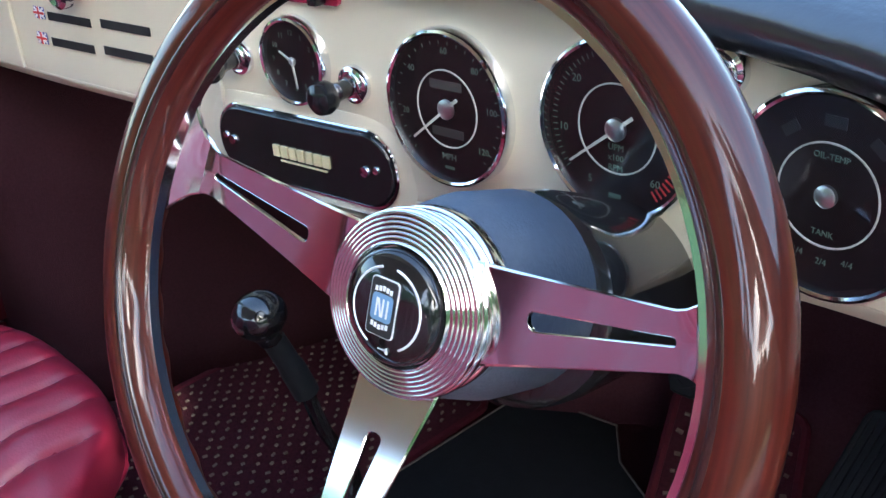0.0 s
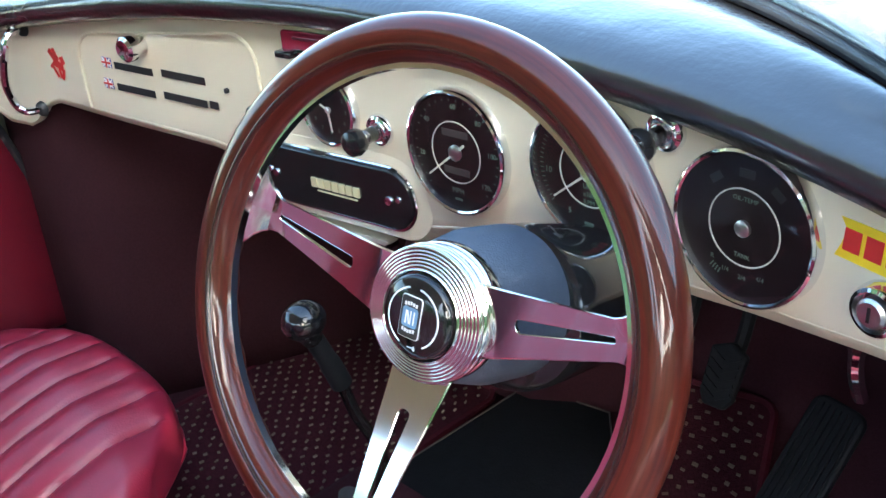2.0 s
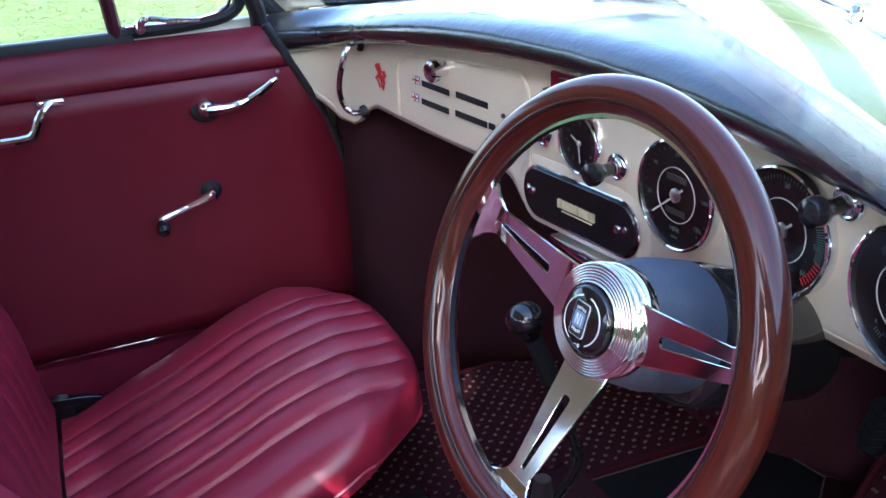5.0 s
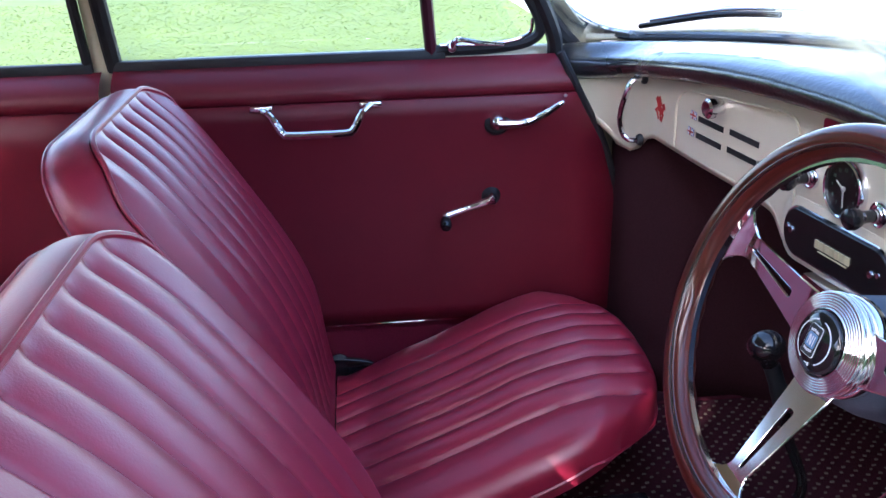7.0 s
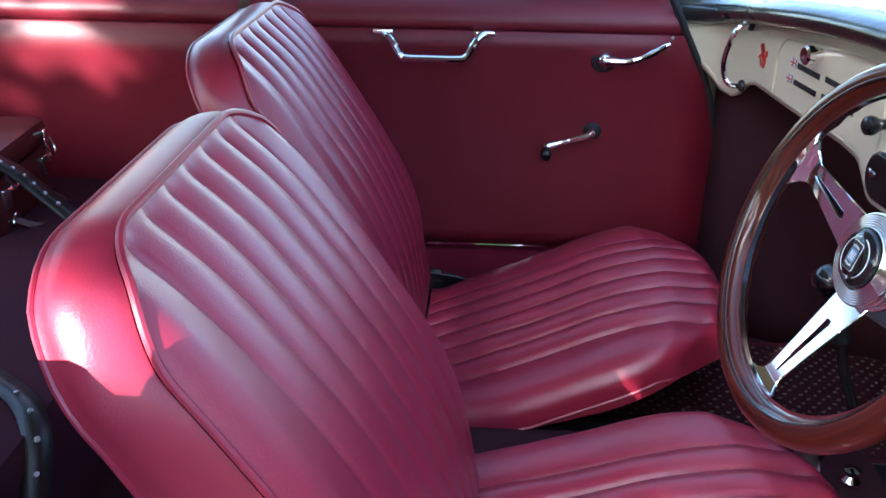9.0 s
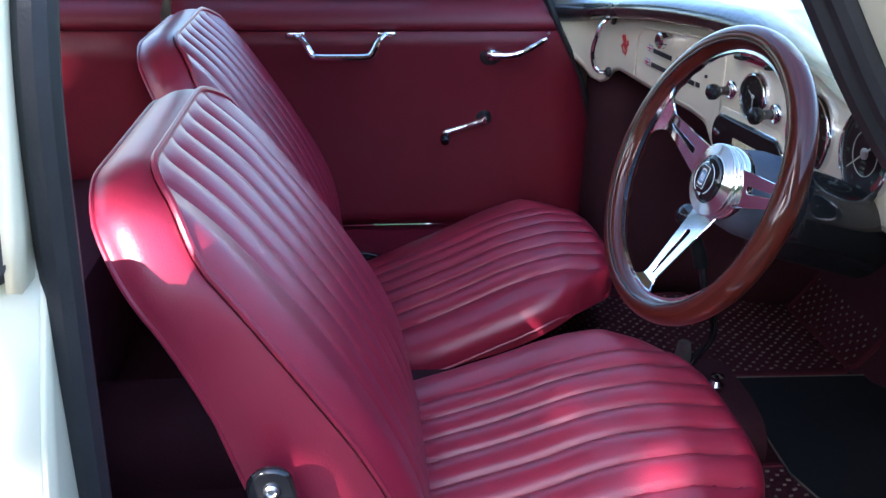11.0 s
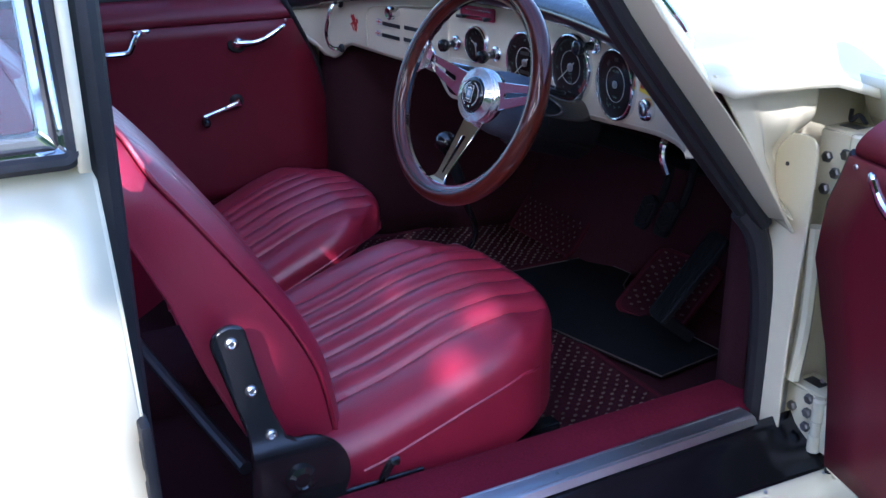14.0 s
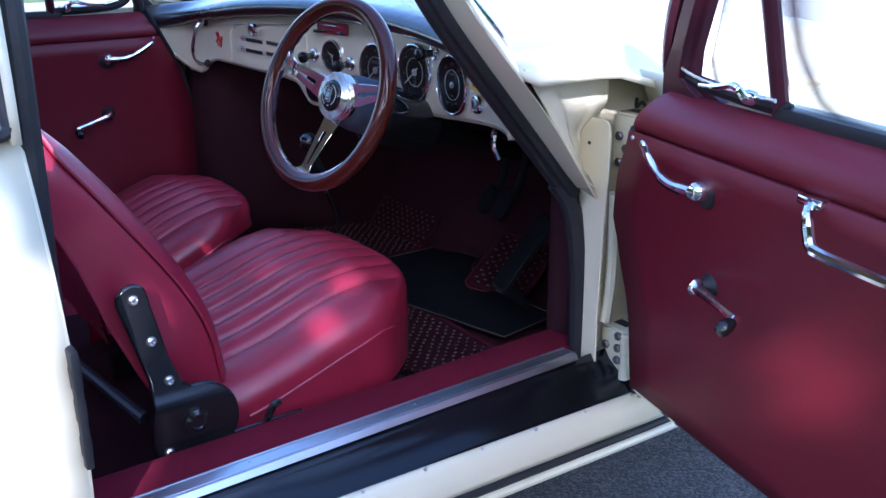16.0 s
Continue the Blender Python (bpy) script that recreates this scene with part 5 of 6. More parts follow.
    if sx > 0:
        # broad painted bar along the front of the frame, with a lip towards the glass
        bars = [(-0.172, 0.848, -0.300, 0.858), (-0.186, 0.880, -0.246, 0.884), (-0.226, 0.930, -0.266, 0.926), (-0.274, 0.994, -0.312, 0.990), (-0.345, 1.085, -0.380, 1.078), (-0.430, 1.175, -0.455, 1.160)]
        bm = bmnew()
        rows = []
        for ya, za, yc, zc in bars:
            pa, pc = G(ya, za), G(yc, zc)
            rows.append([bm.verts.new(q) for q in (pa + X(0.012, 0, 0), pa - X(0.014, 0, 0), pa.lerp(pc, 0.72) - X(0.016, 0, 0), pa.lerp(pc, 0.80) - X(0.006, 0, 0), pc - X(0.004, 0, 0), pc + X(0.012, 0, 0))])
        for p, q in zip(rows, rows[1:]):
            for k in range(6):
                bm.faces.new((p[k], p[(k + 1) % 6], q[(k + 1) % 6], q[k]))
        bm.faces.new(rows[0]), bm.faces.new(rows[-1])
        part("frame_bar", bm, DARKFRAME, d, "broad dark burgundy painted frame bar", angle=30, bevel=0.002)
    bm = bmnew()
    lathe(bm, [(0.010, 0), (0.010, 0.012), (0.006, 0.018), (0, 0.018)], frame_of(G(-0.405 + pv, 0.880) - X(0.012, 0, 0), (-sx, 0, 0.3)), 12)
    tube(bm, smooth_pts([G(-0.405 + pv, 0.882) - X(0.026, 0, 0), G(-0.395 + pv, 0.896) - X(0.031, 0, 0), G(-0.355 + pv, 0.888) - X(0.030, 0, 0), G(-0.315 + pv, 0.884) - X(0.026, 0, 0)], 5), [0.0055] * 6 + [0.0045] * 6 + [0.0035] * 4, 8)
    part("vent_latch", bm, CHROME, d, "chrome vent window latch")
    for nm, a, b in (("vent_glass", -0.27, -0.44), ("side_glass", -0.452, -0.975)):
        bm = bmnew()
        if nm == "vent_glass":
            sheet(bm, lambda u, v: G((a + (b - a) * u) * (1 - v) + (-0.455 - 0.005 * u) * v, 0.876 + 0.30 * v), 4, 6)
        else:
            sheet(bm, lambda u, v: G(a + (b - a) * u, 0.868 + 0.34 * v), 4, 4)
        g = part(nm, bm, GLASS, d, "clear window glass", solid=0.003)
        g.visible_shadow = False
    # pull handle, opening lever, window crank
    ly, lz, ca = (-0.345, 0.012, radians(-11)) if sx > 0 else (-0.330, 0.0, 0.0)
    cb = Vector((-0.348 if sx > 0 else -0.338, 0.614 if sx > 0 else 0.608))
    def K(dy, dz, out):
        return P(cb.x + dy * math.cos(ca) - dz * math.sin(ca), cb.y + dy * math.sin(ca) + dz * math.cos(ca), out)
    def P(y, z, out=0.0):
        return X(panel_x(z) - out, y, z)
    bm = bmnew()
    tube(bm, smooth_pts([P(-0.738, 0.792, 0.012), P(-0.722, 0.785, 0.030), P(-0.704, 0.757, 0.042), P(-0.692, 0.752, 0.044), P(-0.64, 0.7515, 0.044), P(-0.596, 0.752, 0.044), P(-0.582, 0.758, 0.042), P(-0.566, 0.786, 0.030), P(-0.552, 0.795, 0.012)], 6), [0.0060] * 8 + [0.0072] * 33 + [0.0060] * 8, 10)
    gh = part("pull_handle", bm, CHROME, d, "chrome door pull")
    for y in (-0.738, -0.552):
        bm = bmnew()
        box(bm, (sx * (panel_x(0.794) - 0.008), y, 0.795), (0.018, 0.040, 0.012), bev=0.004)
        part("foot", bm, CHROME, gh)
    bm = bmnew()
    lathe(bm, [(0.0155, 0.004), (0.0150, 0.012), (0.0135, 0.022), (0.0110, 0.027), (0.0070, 0.030), (0, 0.031)], frame_of(P(ly, 0.752), (-sx, 0, 0)), 28)
    hb = part("opening_lever", bm, CHROME, d, "chrome door lever on a black boss")
    bm = bmnew()
    tube(bm, smooth_pts([P(ly, 0.752, 0.030), P(ly + 0.042, 0.754, 0.036), P(ly + 0.077, 0.768 + lz * 0.3, 0.036), P(ly + 0.112 - lz, 0.790 + lz, 0.034)], 6), [0.009] * 4 + [0.0075] * 5 + [0.006] * 5 + [0.005] * 4 + [0.003], 10)
    part("lever", bm, CHROME, hb)
    bm = bmnew()
    lathe(bm, [(0.0265, 0.0), (0.0255, 0.005), (0.0215, 0.009), (0.014, 0.010)], frame_of(P(ly, 0.752), (-sx, 0, 0)), 28)
    part("boss", bm, RUBBER, hb)
    bm = bmnew()
    lathe(bm, [(0.019, 0.0), (0.0175, 0.010), (0.011, 0.016), (0.009, 0.024), (0, 0.024)], frame_of(P(cb.x, cb.y), (-sx, 0, 0)), 20)
    ck = part("window_crank", bm, RUBBER, d, "chrome window crank with a black knob")
    bm = bmnew()
    tube(bm, smooth_pts([K(0.002, 0.0, 0.030), K(-0.013, -0.004, 0.032), K(-0.050, -0.015, 0.034), K(-0.092, -0.027, 0.038)], 5), [0.012, 0.013, 0.011, 0.009, 0.008, 0.0075, 0.007, 0.007, 0.0065, 0.006, 0.006, 0.006, 0.006, 0.007, 0.008, 0.007], 10)
    part("arm", bm, CHROME, ck)
    bm = bmnew()
    lathe(bm, [(0.006, 0.0), (0.010, 0.008), (0.011, 0.020), (0.008, 0.026), (0, 0.027)], frame_of(K(-0.089, -0.029, 0.040), (-sx, 0, -0.5)), 14)
    part("knob", bm, PLASTIC, ck)
    for y, z in ((-0.215, 0.812), (-0.12, 0.47), (-0.40, 0.553)):
        bm = bmnew()
        lathe(bm, [(0.0035, 0), (0.003, 0.002), (0, 0.0025)], frame_of(P(y, min(z, 0.80), 0.0 if z < 0.8 else 0.03), (-sx, 0, 0)), 8)
        part("stud", bm, STEEL, d)
    return d


build_door("passenger_door", "closed burgundy trimmed car door with chrome handles", -1)
door = build_door("driver_door", "wide open burgundy trimmed car door with chrome handles", 1)
DOOR_OPEN = 75.5
door.matrix_basis = Matrix.Translation((0.850, 0.033, 0.353)) @ Matrix.Rotation(radians(DOOR_OPEN), 4, "Z")

bm = bmnew()
sheet(bm, lambda u, v: (-0.70 + 0.12 * v ** 1.3, -0.985 - 0.035 * u, 0.80 + 0.40 * v), 2, 8)
part("door_post", bm, BODY, car, "ivory painted door post", solid=0.02)
bm = bmnew()
tube(bm, [(-0.676, -1.028, 0.84), (-0.63, -1.03, 1.0), (-0.565, -1.03, 1.19)], 0.009, 8)
part("rear_glass_seal", bm, RUBBER, car)
bm = bmnew()
box(bm, (-0.668, -1.45, 0.864), (0.020, 0.86, 0.020), bev=0.003)
part("rear_window_channel", bm, RUBBER, car)


# ---- floor things ----
def mat_thing(name, label, outline, m, pitch=0.026, big=1.0):
    t = empty(name, m.translation, label, "floor mat", "floor mats")
    bm = bmnew()
    slab(bm, outline, 0.008, m)
    part("cloth", bm, MATCLOTH, t)
    bm = bmnew()
    tube(bm, [m @ Vector((x, y, 0.006)) for x, y in outline], 0.006, 6, closed=True)
    part("binding", bm, BINDING, t, "burgundy bound edge")
    xs, ys = [p[0] for p in outline], [p[1] for p in outline]
    bm = bmnew()
    rnd = random.Random(len(outline) + int(100 * abs(xs[0])))
    j, y = 0, min(ys) + 0.014
    while y < max(ys) - 0.010:
        x = min(xs) + 0.014 + (pitch / 2 if j % 2 else 0)
        while x < max(xs) - 0.010:
            box(bm, (0, 0, 0), (big * rnd.uniform(0.0021, 0.0036), big * rnd.uniform(0.0039, 0.0066), 0.003), m @ Matrix.Translation((x + rnd.uniform(-0.002, 0.002), y + rnd.uniform(-0.002, 0.002), 0.009)) @ Matrix.Rotation(rnd.uniform(-0.4, 0.4), 4, "Z"))
            x += pitch
        y += pitch * 0.5
        j += 1
    ob = part("tuft", bm, TUFT, t, "rows of pale woven tufts")
    tagged(ob, kind="stuff")
    return t


def tilt(x, y, z, deg):
    return Matrix.Translation((x, y, z)) @ Matrix.Rotation(radians(deg), 4, "X")


mat_thing("pedal_mat", "burgundy mat with pale tufts below the pedals", rounded(0.205, 0.146, 0.022, 4), frame_of((0.2235, 0.3245, 0.2845), Vector((0.121, 0.054, -0.020)).cross(Vector((-0.090, 0.160, 0.078))), (0.121, 0.054, -0.020)), 0.026, 1.25)
mat_thing("driver_mat", "burgundy mat with pale tufts on the driver's floor", rounded(0.46, 0.52, 0.03, 4), tilt(0.40, -0.20, 0.243, 0), 0.025)
mat_thing("passenger_mat", "burgundy mat with pale tufts on the passenger's floor", rounded(0.36, 0.74, 0.03, 4), tilt(-0.285, -0.07, 0.243, 0), 0.025)
mat_thing("toe_mat", "burgundy mat with pale tufts on the sloping toe board", rounded(0.27, 0.14, 0.02, 4), tilt(-0.245, 0.345, 0.300, 52), 0.025)


def build_floor_things():
    hp = empty("heel_pad", (0.2, 0.1, 0.27), "black rubber heel pad with a bound edge", "heel pad")
    edge = [(-0.09, 0.05), (0.20, 0.035), (0.47, 0.10), (0.45, 0.265), (0.20, 0.245), (0.10, 0.30), (0.055, 0.355), (-0.01, 0.345), (-0.08, 0.335)]
    bm = bmnew()
    slab(bm, edge, 0.006, Matrix.Translation((0, 0, 0.252)))
    part("pad", bm, PEDAL, hp, bevel=0.002)
    bm = bmnew()
    tube(bm, [(x, y, 0.258) for x, y in edge], 0.0016, 6, closed=True)
    part("edge", bm, node_mat("pale_edging", (0.08, 0.065, 0.055), 0.8), hp, "pale stitched edge")
    # pedals
    for px, py, pz in ((0.283, 0.258, 0.474), (0.212, 0.265, 0.468)):
        p = empty("pedal", (px, py, pz), "black rubber covered pedal with chevron ribs", "pedal", "pedals")
        m = tilt(px, py, pz, 62)
        bm = bmnew()
        slab(bm, [(-0.019, -0.026), (-0.012, -0.038), (0.012, -0.038), (0.019, -0.026), (0.021, 0.026), (0.0, 0.036), (-0.021, 0.026)], 0.014, m)
        pad_ob = part("rubber_pad", bm, PEDAL, p, bevel=0.003)
        for k in range(5):
            bm = bmnew()
            for s in (-1, 1):
                box(bm, (0, 0, 0), (0.020, 0.004, 0.003), m @ Matrix.Translation((s * 0.0085, -0.024 + 0.0105 * k, 0.0150)) @ Matrix.Rotation(radians(s * 30), 4, "Z"))
            part("rib", bm, PEDAL, pad_ob)
        bm = bmnew()
        tube(bm, smooth_pts([m @ Vector((0, 0, 0)), (px, py + 0.03, pz + 0.03), (px, py + 0.05, pz + 0.10), (px, py + 0.04, pz + 0.20)], 5), 0.008, 8)
        part("arm", bm, PEDAL, p)
    a = empty("accelerator", (0.44, 0.15, 0.36), "black ribbed rubber accelerator pedal", "pedal", "pedals")
    m = Matrix.Translation((0.390, 0.225, 0.394)) @ Matrix.Rotation(radians(-14), 4, "Z") @ Matrix.Rotation(radians(52), 4, "X")
    bm = bmnew()
    slab(bm, rounded(0.062, 0.20, 0.014, 4), 0.012, m)
    pp = part("rubber_pad", bm, PEDAL, a, bevel=0.003)
    for k in range(8):
        bm = bmnew()
        box(bm, (-0.0245 + 0.007 * k, 0, 0.013), (0.003, 0.185, 0.003), m)
        part("rib", bm, PEDAL, pp)
    bm = bmnew()
    box(bm, (0, -0.09, -0.03), (0.05, 0.02, 0.08), m)
    part("hinge", bm, PEDAL, a)
    # gear lever
    g = empty("gear_lever", (0.05, -0.06, 0.31), "cranked black gear lever with a round black knob", "gear lever")
    bm = bmnew()
    lathe(bm, [(0.0, 0.0195)] + [(0.0225 * math.sin(radians(a)), 0.0195 * math.cos(radians(a))) for a in range(12, 145, 12)] + [(0.0105, -0.022), (0.0095, -0.026)], frame_of((0.046, -0.115, 0.629), (-0.12, -0.20, 0.97)), 24)
    part("knob", bm, ENAMEL, g, "glossy black ball knob")
    bm = bmnew()
    tube(bm, smooth_pts([(0.049, -0.108, 0.605), (0.054, -0.098, 0.575), (0.058, -0.090, 0.548)], 5), [0.0100] * 5 + [0.0112] * 6, 12)
    part("upper_sleeve", bm, PEDAL, g)
    bm = bmnew()
    tube(bm, smooth_pts([(0.058, -0.090, 0.55), (0.062, -0.082, 0.51), (0.068, -0.060, 0.44), (0.058, -0.085, 0.38), (0.050, -0.100, 0.34)], 6), 0.0065, 10)
    part("rod", bm, ENAMEL, g)
    bm = bmnew()
    lathe(bm, [(0.026, 0.0), (0.024, 0.02), (0.014, 0.07), (0.010, 0.10)], frame_of((0.050, -0.102, 0.312), (0.02, 0.03, 1)), 16)
    part("base_cone", bm, STEEL, g, "bright metal base cone")
    # heater knob and chrome hook on the tunnel
    h = empty("heater_control", (0.05, -0.034, 0.317), "small chrome knob on the tunnel", "knob")
    bm = bmnew()
    lathe(bm, [(0.012, 0), (0.014, 0.01), (0.008, 0.018), (0.011, 0.026), (0, 0.03)], frame_of((0.040, -0.030, 0.314), (0, 0, 1)), 14)
    part("button", bm, CHROME, h)
    s = empty("seat_slide_bar", (-0.03, -0.58, 0.28), "knurled chrome seat adjusting bar between the seats", "bar")
    bm = bmnew()
    tube(bm, [(-0.055, -0.60, 0.283), (-0.03, -0.585, 0.284), (0.02, -0.55, 0.284)], 0.007, 8)
    part("rod", bm, CHROME, s)
    # small vent box by the far toe board
    v = empty("heater_outlet", (-0.545, -0.125, 0.24), "small grey metal heater outlet on the floor", "vent")
    bm = bmnew()
    box(bm, (-0.545, -0.125, 0.265), (0.05, 0.06, 0.05), bev=0.008)
    part("body", bm, STEEL, v)
    bm = bmnew()
    box(bm, (-0.518, -0.125, 0.268), (0.008, 0.040, 0.030), bev=0.002)
    part("flap", bm, RUBBER, v)


build_floor_things()


# ---- things behind the seats ----
def build_rear_things():
    c = empty("travel_case", (-0.10, -1.45, 0.50), "oxblood leather travelling case with brass catches", "suitcase")
    m = Matrix.Translation((-0.420, -1.510, 0.545)) @ Matrix.Rotation(radians(4), 4, "Z")
    bm = bmnew()
    box(bm, (0, 0, -0.045), (0.255, 0.295, 0.170), m, 0.02)
    body = part("body", bm, TAN, c)
    bm = bmnew()
    box(bm, (0, 0, 0.063), (0.268, 0.308, 0.054), m, 0.024)
    part("lid", bm, TAN, c)
    for x in (-0.095, 0.085):
        bm = bmnew()
        box(bm, (x, 0.149, 0.002), (0.030, 0.008, 0.036), m, 0.003)
        box(bm, (x, 0.156, 0.052), (0.020, 0.008, 0.038), m, 0.003)
        tube(bm, smooth_pts([m @ Vector((x - 0.012, 0.158, 0.054)), m @ Vector((x - 0.010, 0.168, 0.028)), m @ Vector((x + 0.010, 0.168, 0.028)), m @ Vector((x + 0.012, 0.158, 0.054))], 5), 0.003, 8)
        tube(bm, [m @ Vector((x - 0.013, 0.158, 0.018)), m @ Vector((x + 0.013, 0.158, 0.018))], 0.0055, 10)
        part("catch", bm, CHROME, body, "bright metal catch")
    bm = bmnew()
    tube(bm, smooth_pts([m @ Vector((-0.070, 0.146, -0.045)), m @ Vector((-0.062, 0.185, -0.060)), m @ Vector((0.0, 0.195, -0.066)), m @ Vector((0.062, 0.185, -0.060)), m @ Vector((0.070, 0.146, -0.045))], 6), 0.009, 10)
    hd = part("handle", bm, TAN, body)
    for x in (-0.070, 0.070):
        bm = bmnew()
        tube(bm, [m @ Vector((x + 0.013 * math.cos(k), 0.152, -0.045 + 0.013 * math.sin(k))) for k in [0.628 * q for q in range(10)]], 0.0032, 8, closed=True)
        part("ring", bm, CHROME, hd, "bright metal ring")

    def strap(P, label):
        st = empty("luggage_strap", P[0], label, "strap", "luggage straps")
        bm = bmnew()
        Q = smooth_pts(P, 6)
        vs = []
        for i, p in enumerate(Q):
            d = (Q[min(i + 1, len(Q) - 1)] - Q[max(i - 1, 0)]).normalized()
            s = d.cross(Vector((0.25, 0.35, 1))).normalized()
            vs.append([bm.verts.new(p - s * 0.017), bm.verts.new(p + s * 0.017)])
        for a, b in zip(vs, vs[1:]):
            bm.faces.new((a[0], a[1], b[1], b[0]))
        band = part("band", bm, STRAP, st, solid=0.004)
        for i in range(2, len(Q) - 1, 3):
            d = (Q[i + 1] - Q[i - 1]).normalized()
            nr = d.cross(d.cross(Vector((0.25, 0.35, 1))).normalized()).normalized()
            nr = nr if nr.z > 0 else -nr
            bm = bmnew()
            lathe(bm, [(0.0036, 0.0), (0.0036, 0.0034), (0.0026, 0.0040), (0.0022, 0.0030), (0, 0.0030)], frame_of(Q[i], nr), 10)
            part("eyelet", bm, STEEL, band)
    strap([(-0.315, -1.60, 0.640), (-0.318, -1.42, 0.638), (-0.324, -1.361, 0.625), (-0.337, -1.326, 0.600), (-0.342, -1.298, 0.570), (-0.340, -1.258, 0.535), (-0.32, -1.19, 0.49)], "black leather strap round the travelling case")
    strap([(0.02, -1.34, 0.496), (0.14, -1.142, 0.496), (0.21, -1.067, 0.488), (0.27, -1.045, 0.44), (0.32, -1.035, 0.38)], "black leather strap lying over the rear bench")
    # belt reel and stalk beside the driver's seat
    r = empty("belt_reel", (0.60, -1.05, 0.42), "grey seat-belt reel with a stalk behind the driver's seat", "seat belt")
    bm = bmnew()
    lathe(bm, [(0.045, -0.02), (0.048, -0.015), (0.048, 0.015), (0.045, 0.02), (0.01, 0.022), (0, 0.022)], frame_of((0.62, -1.00, 0.43), (1, 0.2, 0.1)), 20)
    part("reel", bm, RUBBER, r)
    bm = bmnew()
    tube(bm, [(0.55, -0.683, 0.365), (0.456, -0.70, 0.373), (-0.127, -0.80, 0.424)], 0.010, 10)
    part("stalk", bm, node_mat("grey_bar", (0.028, 0.028, 0.034), 0.4), r, "dark grey bar")


build_rear_things()


# ---- tree that shades the car, out of sight behind it ----
def build_tree():
    top = Vector((4.45, -3.2, 3.35))
    t = empty("tree", (4.85, -3.6, 0), "leafy broad tree shading the drive", "tree")
    bm = bmnew()
    tube(bm, smooth_pts([(4.85, -3.6, -0.05), (4.82, -3.55, 0.9), (4.7, -3.4, 1.8), (4.55, -3.25, 2.7), top], 6), [0.17 - 0.005 * k for k in range(25)], 12)
    rnd = random.Random(7)
    # openings through which the sun reaches the car
    gaps = [((0.600, -0.840, 0.820), 0.092, 0.062), ((0.346, -0.386, 0.47), 0.044, 0.040), ((0.60, -0.40, 0.47), 0.044, 0.040), ((0.48, -0.28, 0.47), 0.04, 0.038), ((-0.138, -0.200, 0.452), 0.034, 0.028)]
    side = SUN_TO.cross(Vector((0, 0, 1))).normalized()
    rise = side.cross(SUN_TO)
    door_n, door_e, door_at = Vector((-0.25, -0.968, 0)), Vector((0.968, -0.25, 0)), Vector((1.255, -0.077, 0.541))

    def open_sky(p):
        """Whether the sun comes through the crown here."""
        for g, wa, wb in gaps:
            q = p - Vector(g)
            if (q.dot(side) / wa) ** 2 + (q.dot(rise) / wb) ** 2 < rnd.uniform(0.85, 1.15):
                return True
        q = p - door_at
        q = q - SUN_TO * (q.dot(door_n) / SUN_TO.dot(door_n))
        a, b = q.dot(door_e), q.z
        if ((a * 0.85 + b * 0.53) / 0.135) ** 2 + ((b * 0.85 - a * 0.53) / 0.086) ** 2 < 1:
            return True
        foot = p - SUN_TO * ((p.z - 0.9) / SUN_TO.z)
        if foot.y > 0.05 or (foot.y > -0.14 and 0.70 < foot.x < 0.93):
            return True
        flank = p - SUN_TO * ((p.x - 0.83) / SUN_TO.x)
        if -3.0 < flank.y < (-0.885 if flank.z > 0.76 else -0.81) and -0.3 < flank.z < 0.875:
            return True
        trim = p - SUN_TO * ((p.x + 0.63) / SUN_TO.x)
        a, b = trim.y + 1.42, trim.z - 0.70
        if (a / 0.30) ** 2 + (b / 0.21) ** 2 > 1 or b < 0.42 * a - 0.10:
            return False
        return noise.noise(Vector((a * 8, b * 13, 4.2))) > -0.13
    # limbs, clear of the openings
    for q in range(14):
        a, lo = q * 0.45, 2.0 + 0.06 * q
        arm = smooth_pts([(4.65, -3.35, lo), top + Vector((0.6 * math.cos(a), 0.6 * math.sin(a), -0.45 + 0.04 * q)), top + Vector((1.2 * math.cos(a), 1.2 * math.sin(a), 0.0))], 5)
        if not any(open_sky(p) for p in arm[3:]):
            tube(bm, arm, [0.06 - 0.0045 * k for k in range(len(arm))], 8)
    part("trunk", bm, BARK, t)
    co, fa = [], []
    while len(fa) < 46000:
        a, rr = rnd.uniform(0, 6.283), 2.2 * math.sqrt(rnd.random())
        p = top + Vector((rr * math.cos(a), rr * math.sin(a), rnd.uniform(-0.5, 0.6) - 0.15 * rr))
        if open_sky(p):
            continue
        d = Vector((rnd.uniform(-1, 1), rnd.uniform(-1, 1), rnd.uniform(-0.5, 0.5))).normalized()
        s = d.cross(Vector((rnd.uniform(-0.4, 0.4), rnd.uniform(-0.4, 0.4), 1))).normalized()
        ln, wd = rnd.uniform(0.032, 0.055), rnd.uniform(0.017, 0.027)
        k = len(co)
        co += [p - d * ln, p + s * wd, p + d * ln, p - s * wd]
        fa.append((k, k + 1, k + 2, k + 3))
    me = bpy.data.meshes.new("crown")
    me.from_pydata(co, [], fa)
    me.materials.append(LEAF)
    ob = new("crown", me)
    ob.parent = t
    ob.matrix_parent_inverse = t.matrix_basis.inverted()
    tagged(ob, "many small green leaves", kind="stuff")


build_tree()


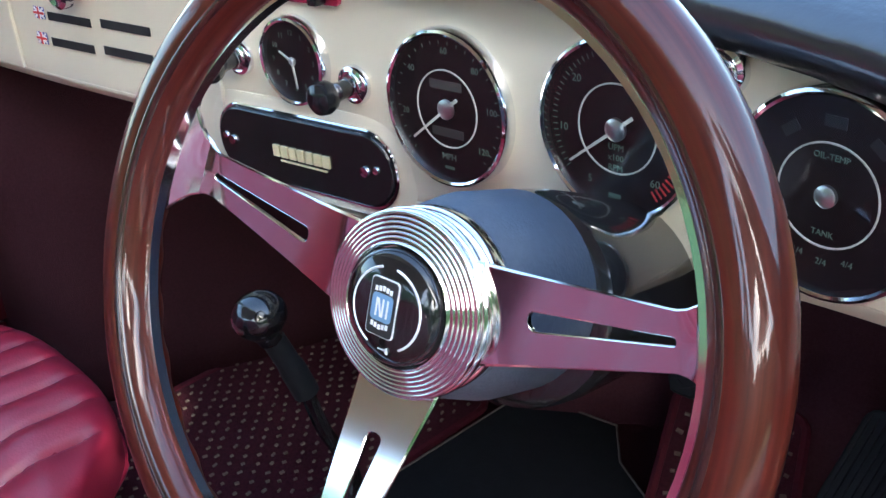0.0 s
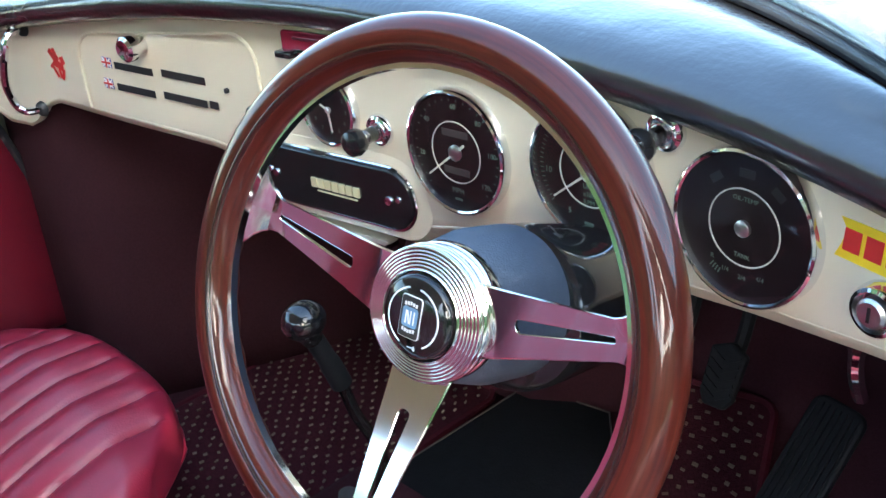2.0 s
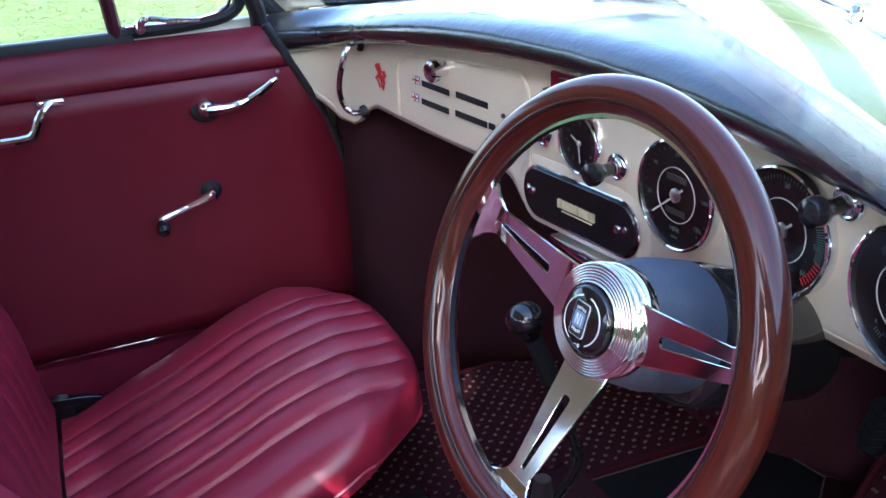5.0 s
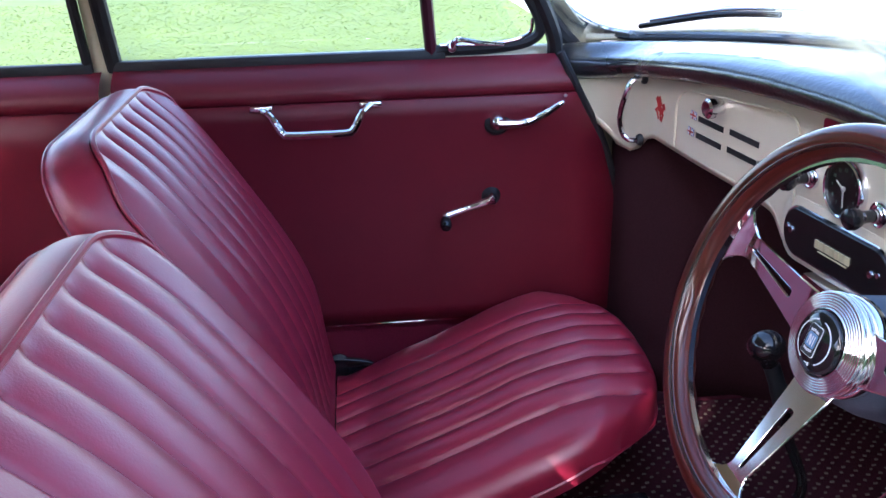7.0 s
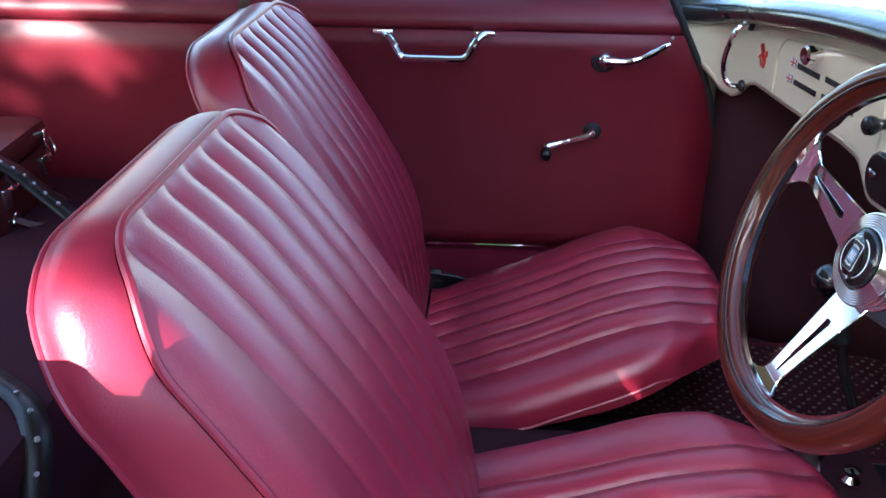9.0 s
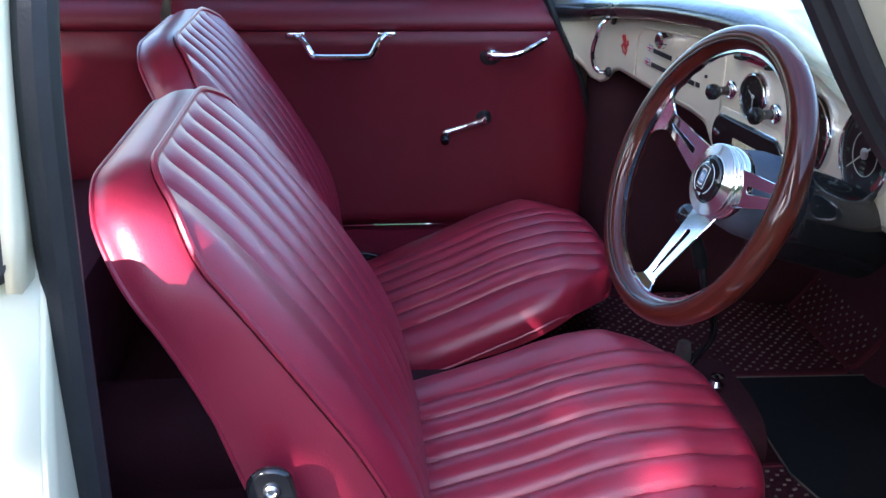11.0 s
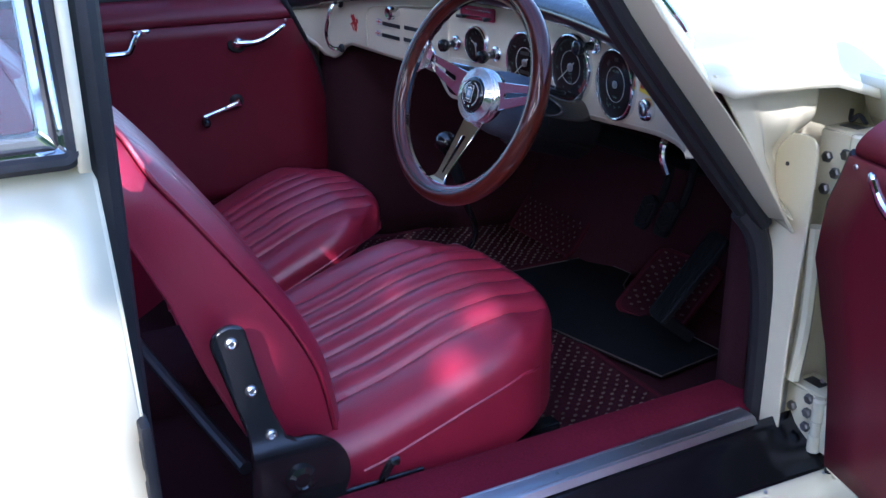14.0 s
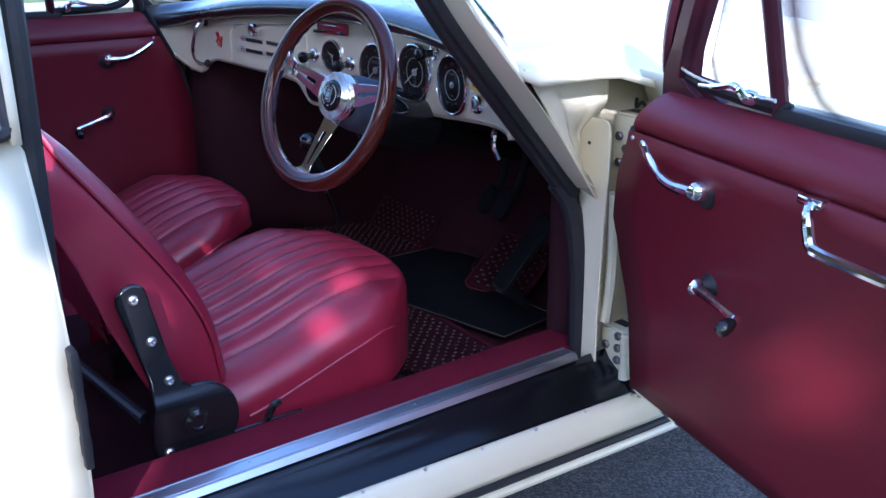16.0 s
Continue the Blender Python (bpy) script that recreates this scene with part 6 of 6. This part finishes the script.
# ---- unseen hedge, added to cut low sky light and be mirrored in the brightwork ----
def build_hedge():
    h = empty("hedge", (3.0, -10.0, 0), "unseen tall green hedge added behind the drive to block low sky light", "hedge")
    line = smooth_pts([(-9.0, -8.5, 0), (-3.0, -9.6, 0), (3.0, -9.8, 0), (8.0, -8.6, 0), (10.6, -5.0, 0), (11.4, 0.0, 0), (11.6, 3.0, 0)], 10)
    last = len(line) - 1

    def face(u, v, lift=0.0):
        f = u * last
        i = min(int(f), last - 1)
        p = line[i].lerp(line[i + 1], f - i)
        t = (line[i + 1] - line[i]).normalized()
        inward = Vector((-t.y, t.x, 0))
        z = (3.05 + 0.5 * noise.noise(Vector((u * 9, 0, 2)))) * v
        bulge = 0.35 * math.sin(math.pi * min(1.0, v * 1.02)) + 0.35 * noise.noise(Vector((u * 30, v * 6, 5))) + lift
        return p + inward * bulge + Vector((0, 0, z - 0.02))
    bm = bmnew()
    sheet(bm, face, 90, 14)
    part("mass", bm, LEAF, h, solid=0.6)
    rnd = random.Random(11)
    co, fa = [], []
    for _ in range(9000):
        p = face(rnd.random(), rnd.uniform(0.02, 1.0), rnd.uniform(0.0, 0.16))
        d = Vector((rnd.uniform(-1, 1), rnd.uniform(-1, 1), rnd.uniform(-1, 1))).normalized()
        e = d.orthogonal().normalized()
        a, b = rnd.uniform(0.07, 0.13), rnd.uniform(0.04, 0.07)
        k = len(co)
        co += [p - d * a, p + e * b, p + d * a, p - e * b]
        fa.append((k, k + 1, k + 2, k + 3))
    me = bpy.data.meshes.new("foliage")
    me.from_pydata(co, [], fa)
    me.materials.append(LEAF)
    ob = new("foliage", me)
    ob.parent = h
    ob.matrix_parent_inverse = h.matrix_basis.inverted()
    tagged(ob, "many small green leaves", kind="stuff")


build_hedge()


# ---- grass beyond the passenger's window ----
def build_grass():
    rnd = random.Random(3)
    co, fa = [], []
    for _ in range(60000):
        x, y = -1.6 - 9.0 * rnd.random() ** 1.3, rnd.uniform(-5.0, 4.0)
        h, a = rnd.uniform(0.003, 0.008), rnd.uniform(0, 6.283)
        w = 0.006 + 0.0008 * abs(x)
        dx, dy = math.cos(a), math.sin(a)
        k = len(co)
        co += [(x - dx * w, y - dy * w, -0.02), (x + dx * w, y + dy * w, -0.02), (x + rnd.uniform(-0.03, 0.03), y + rnd.uniform(-0.03, 0.03), -0.02 + h)]
        fa.append((k, k + 1, k + 2))
    me = bpy.data.meshes.new("grass")
    me.from_pydata(co, [], fa)
    me.materials.append(BLADE)
    tagged(new("grass", me), "short bright green grass in sunlight", "grass", kind="stuff")


build_grass()
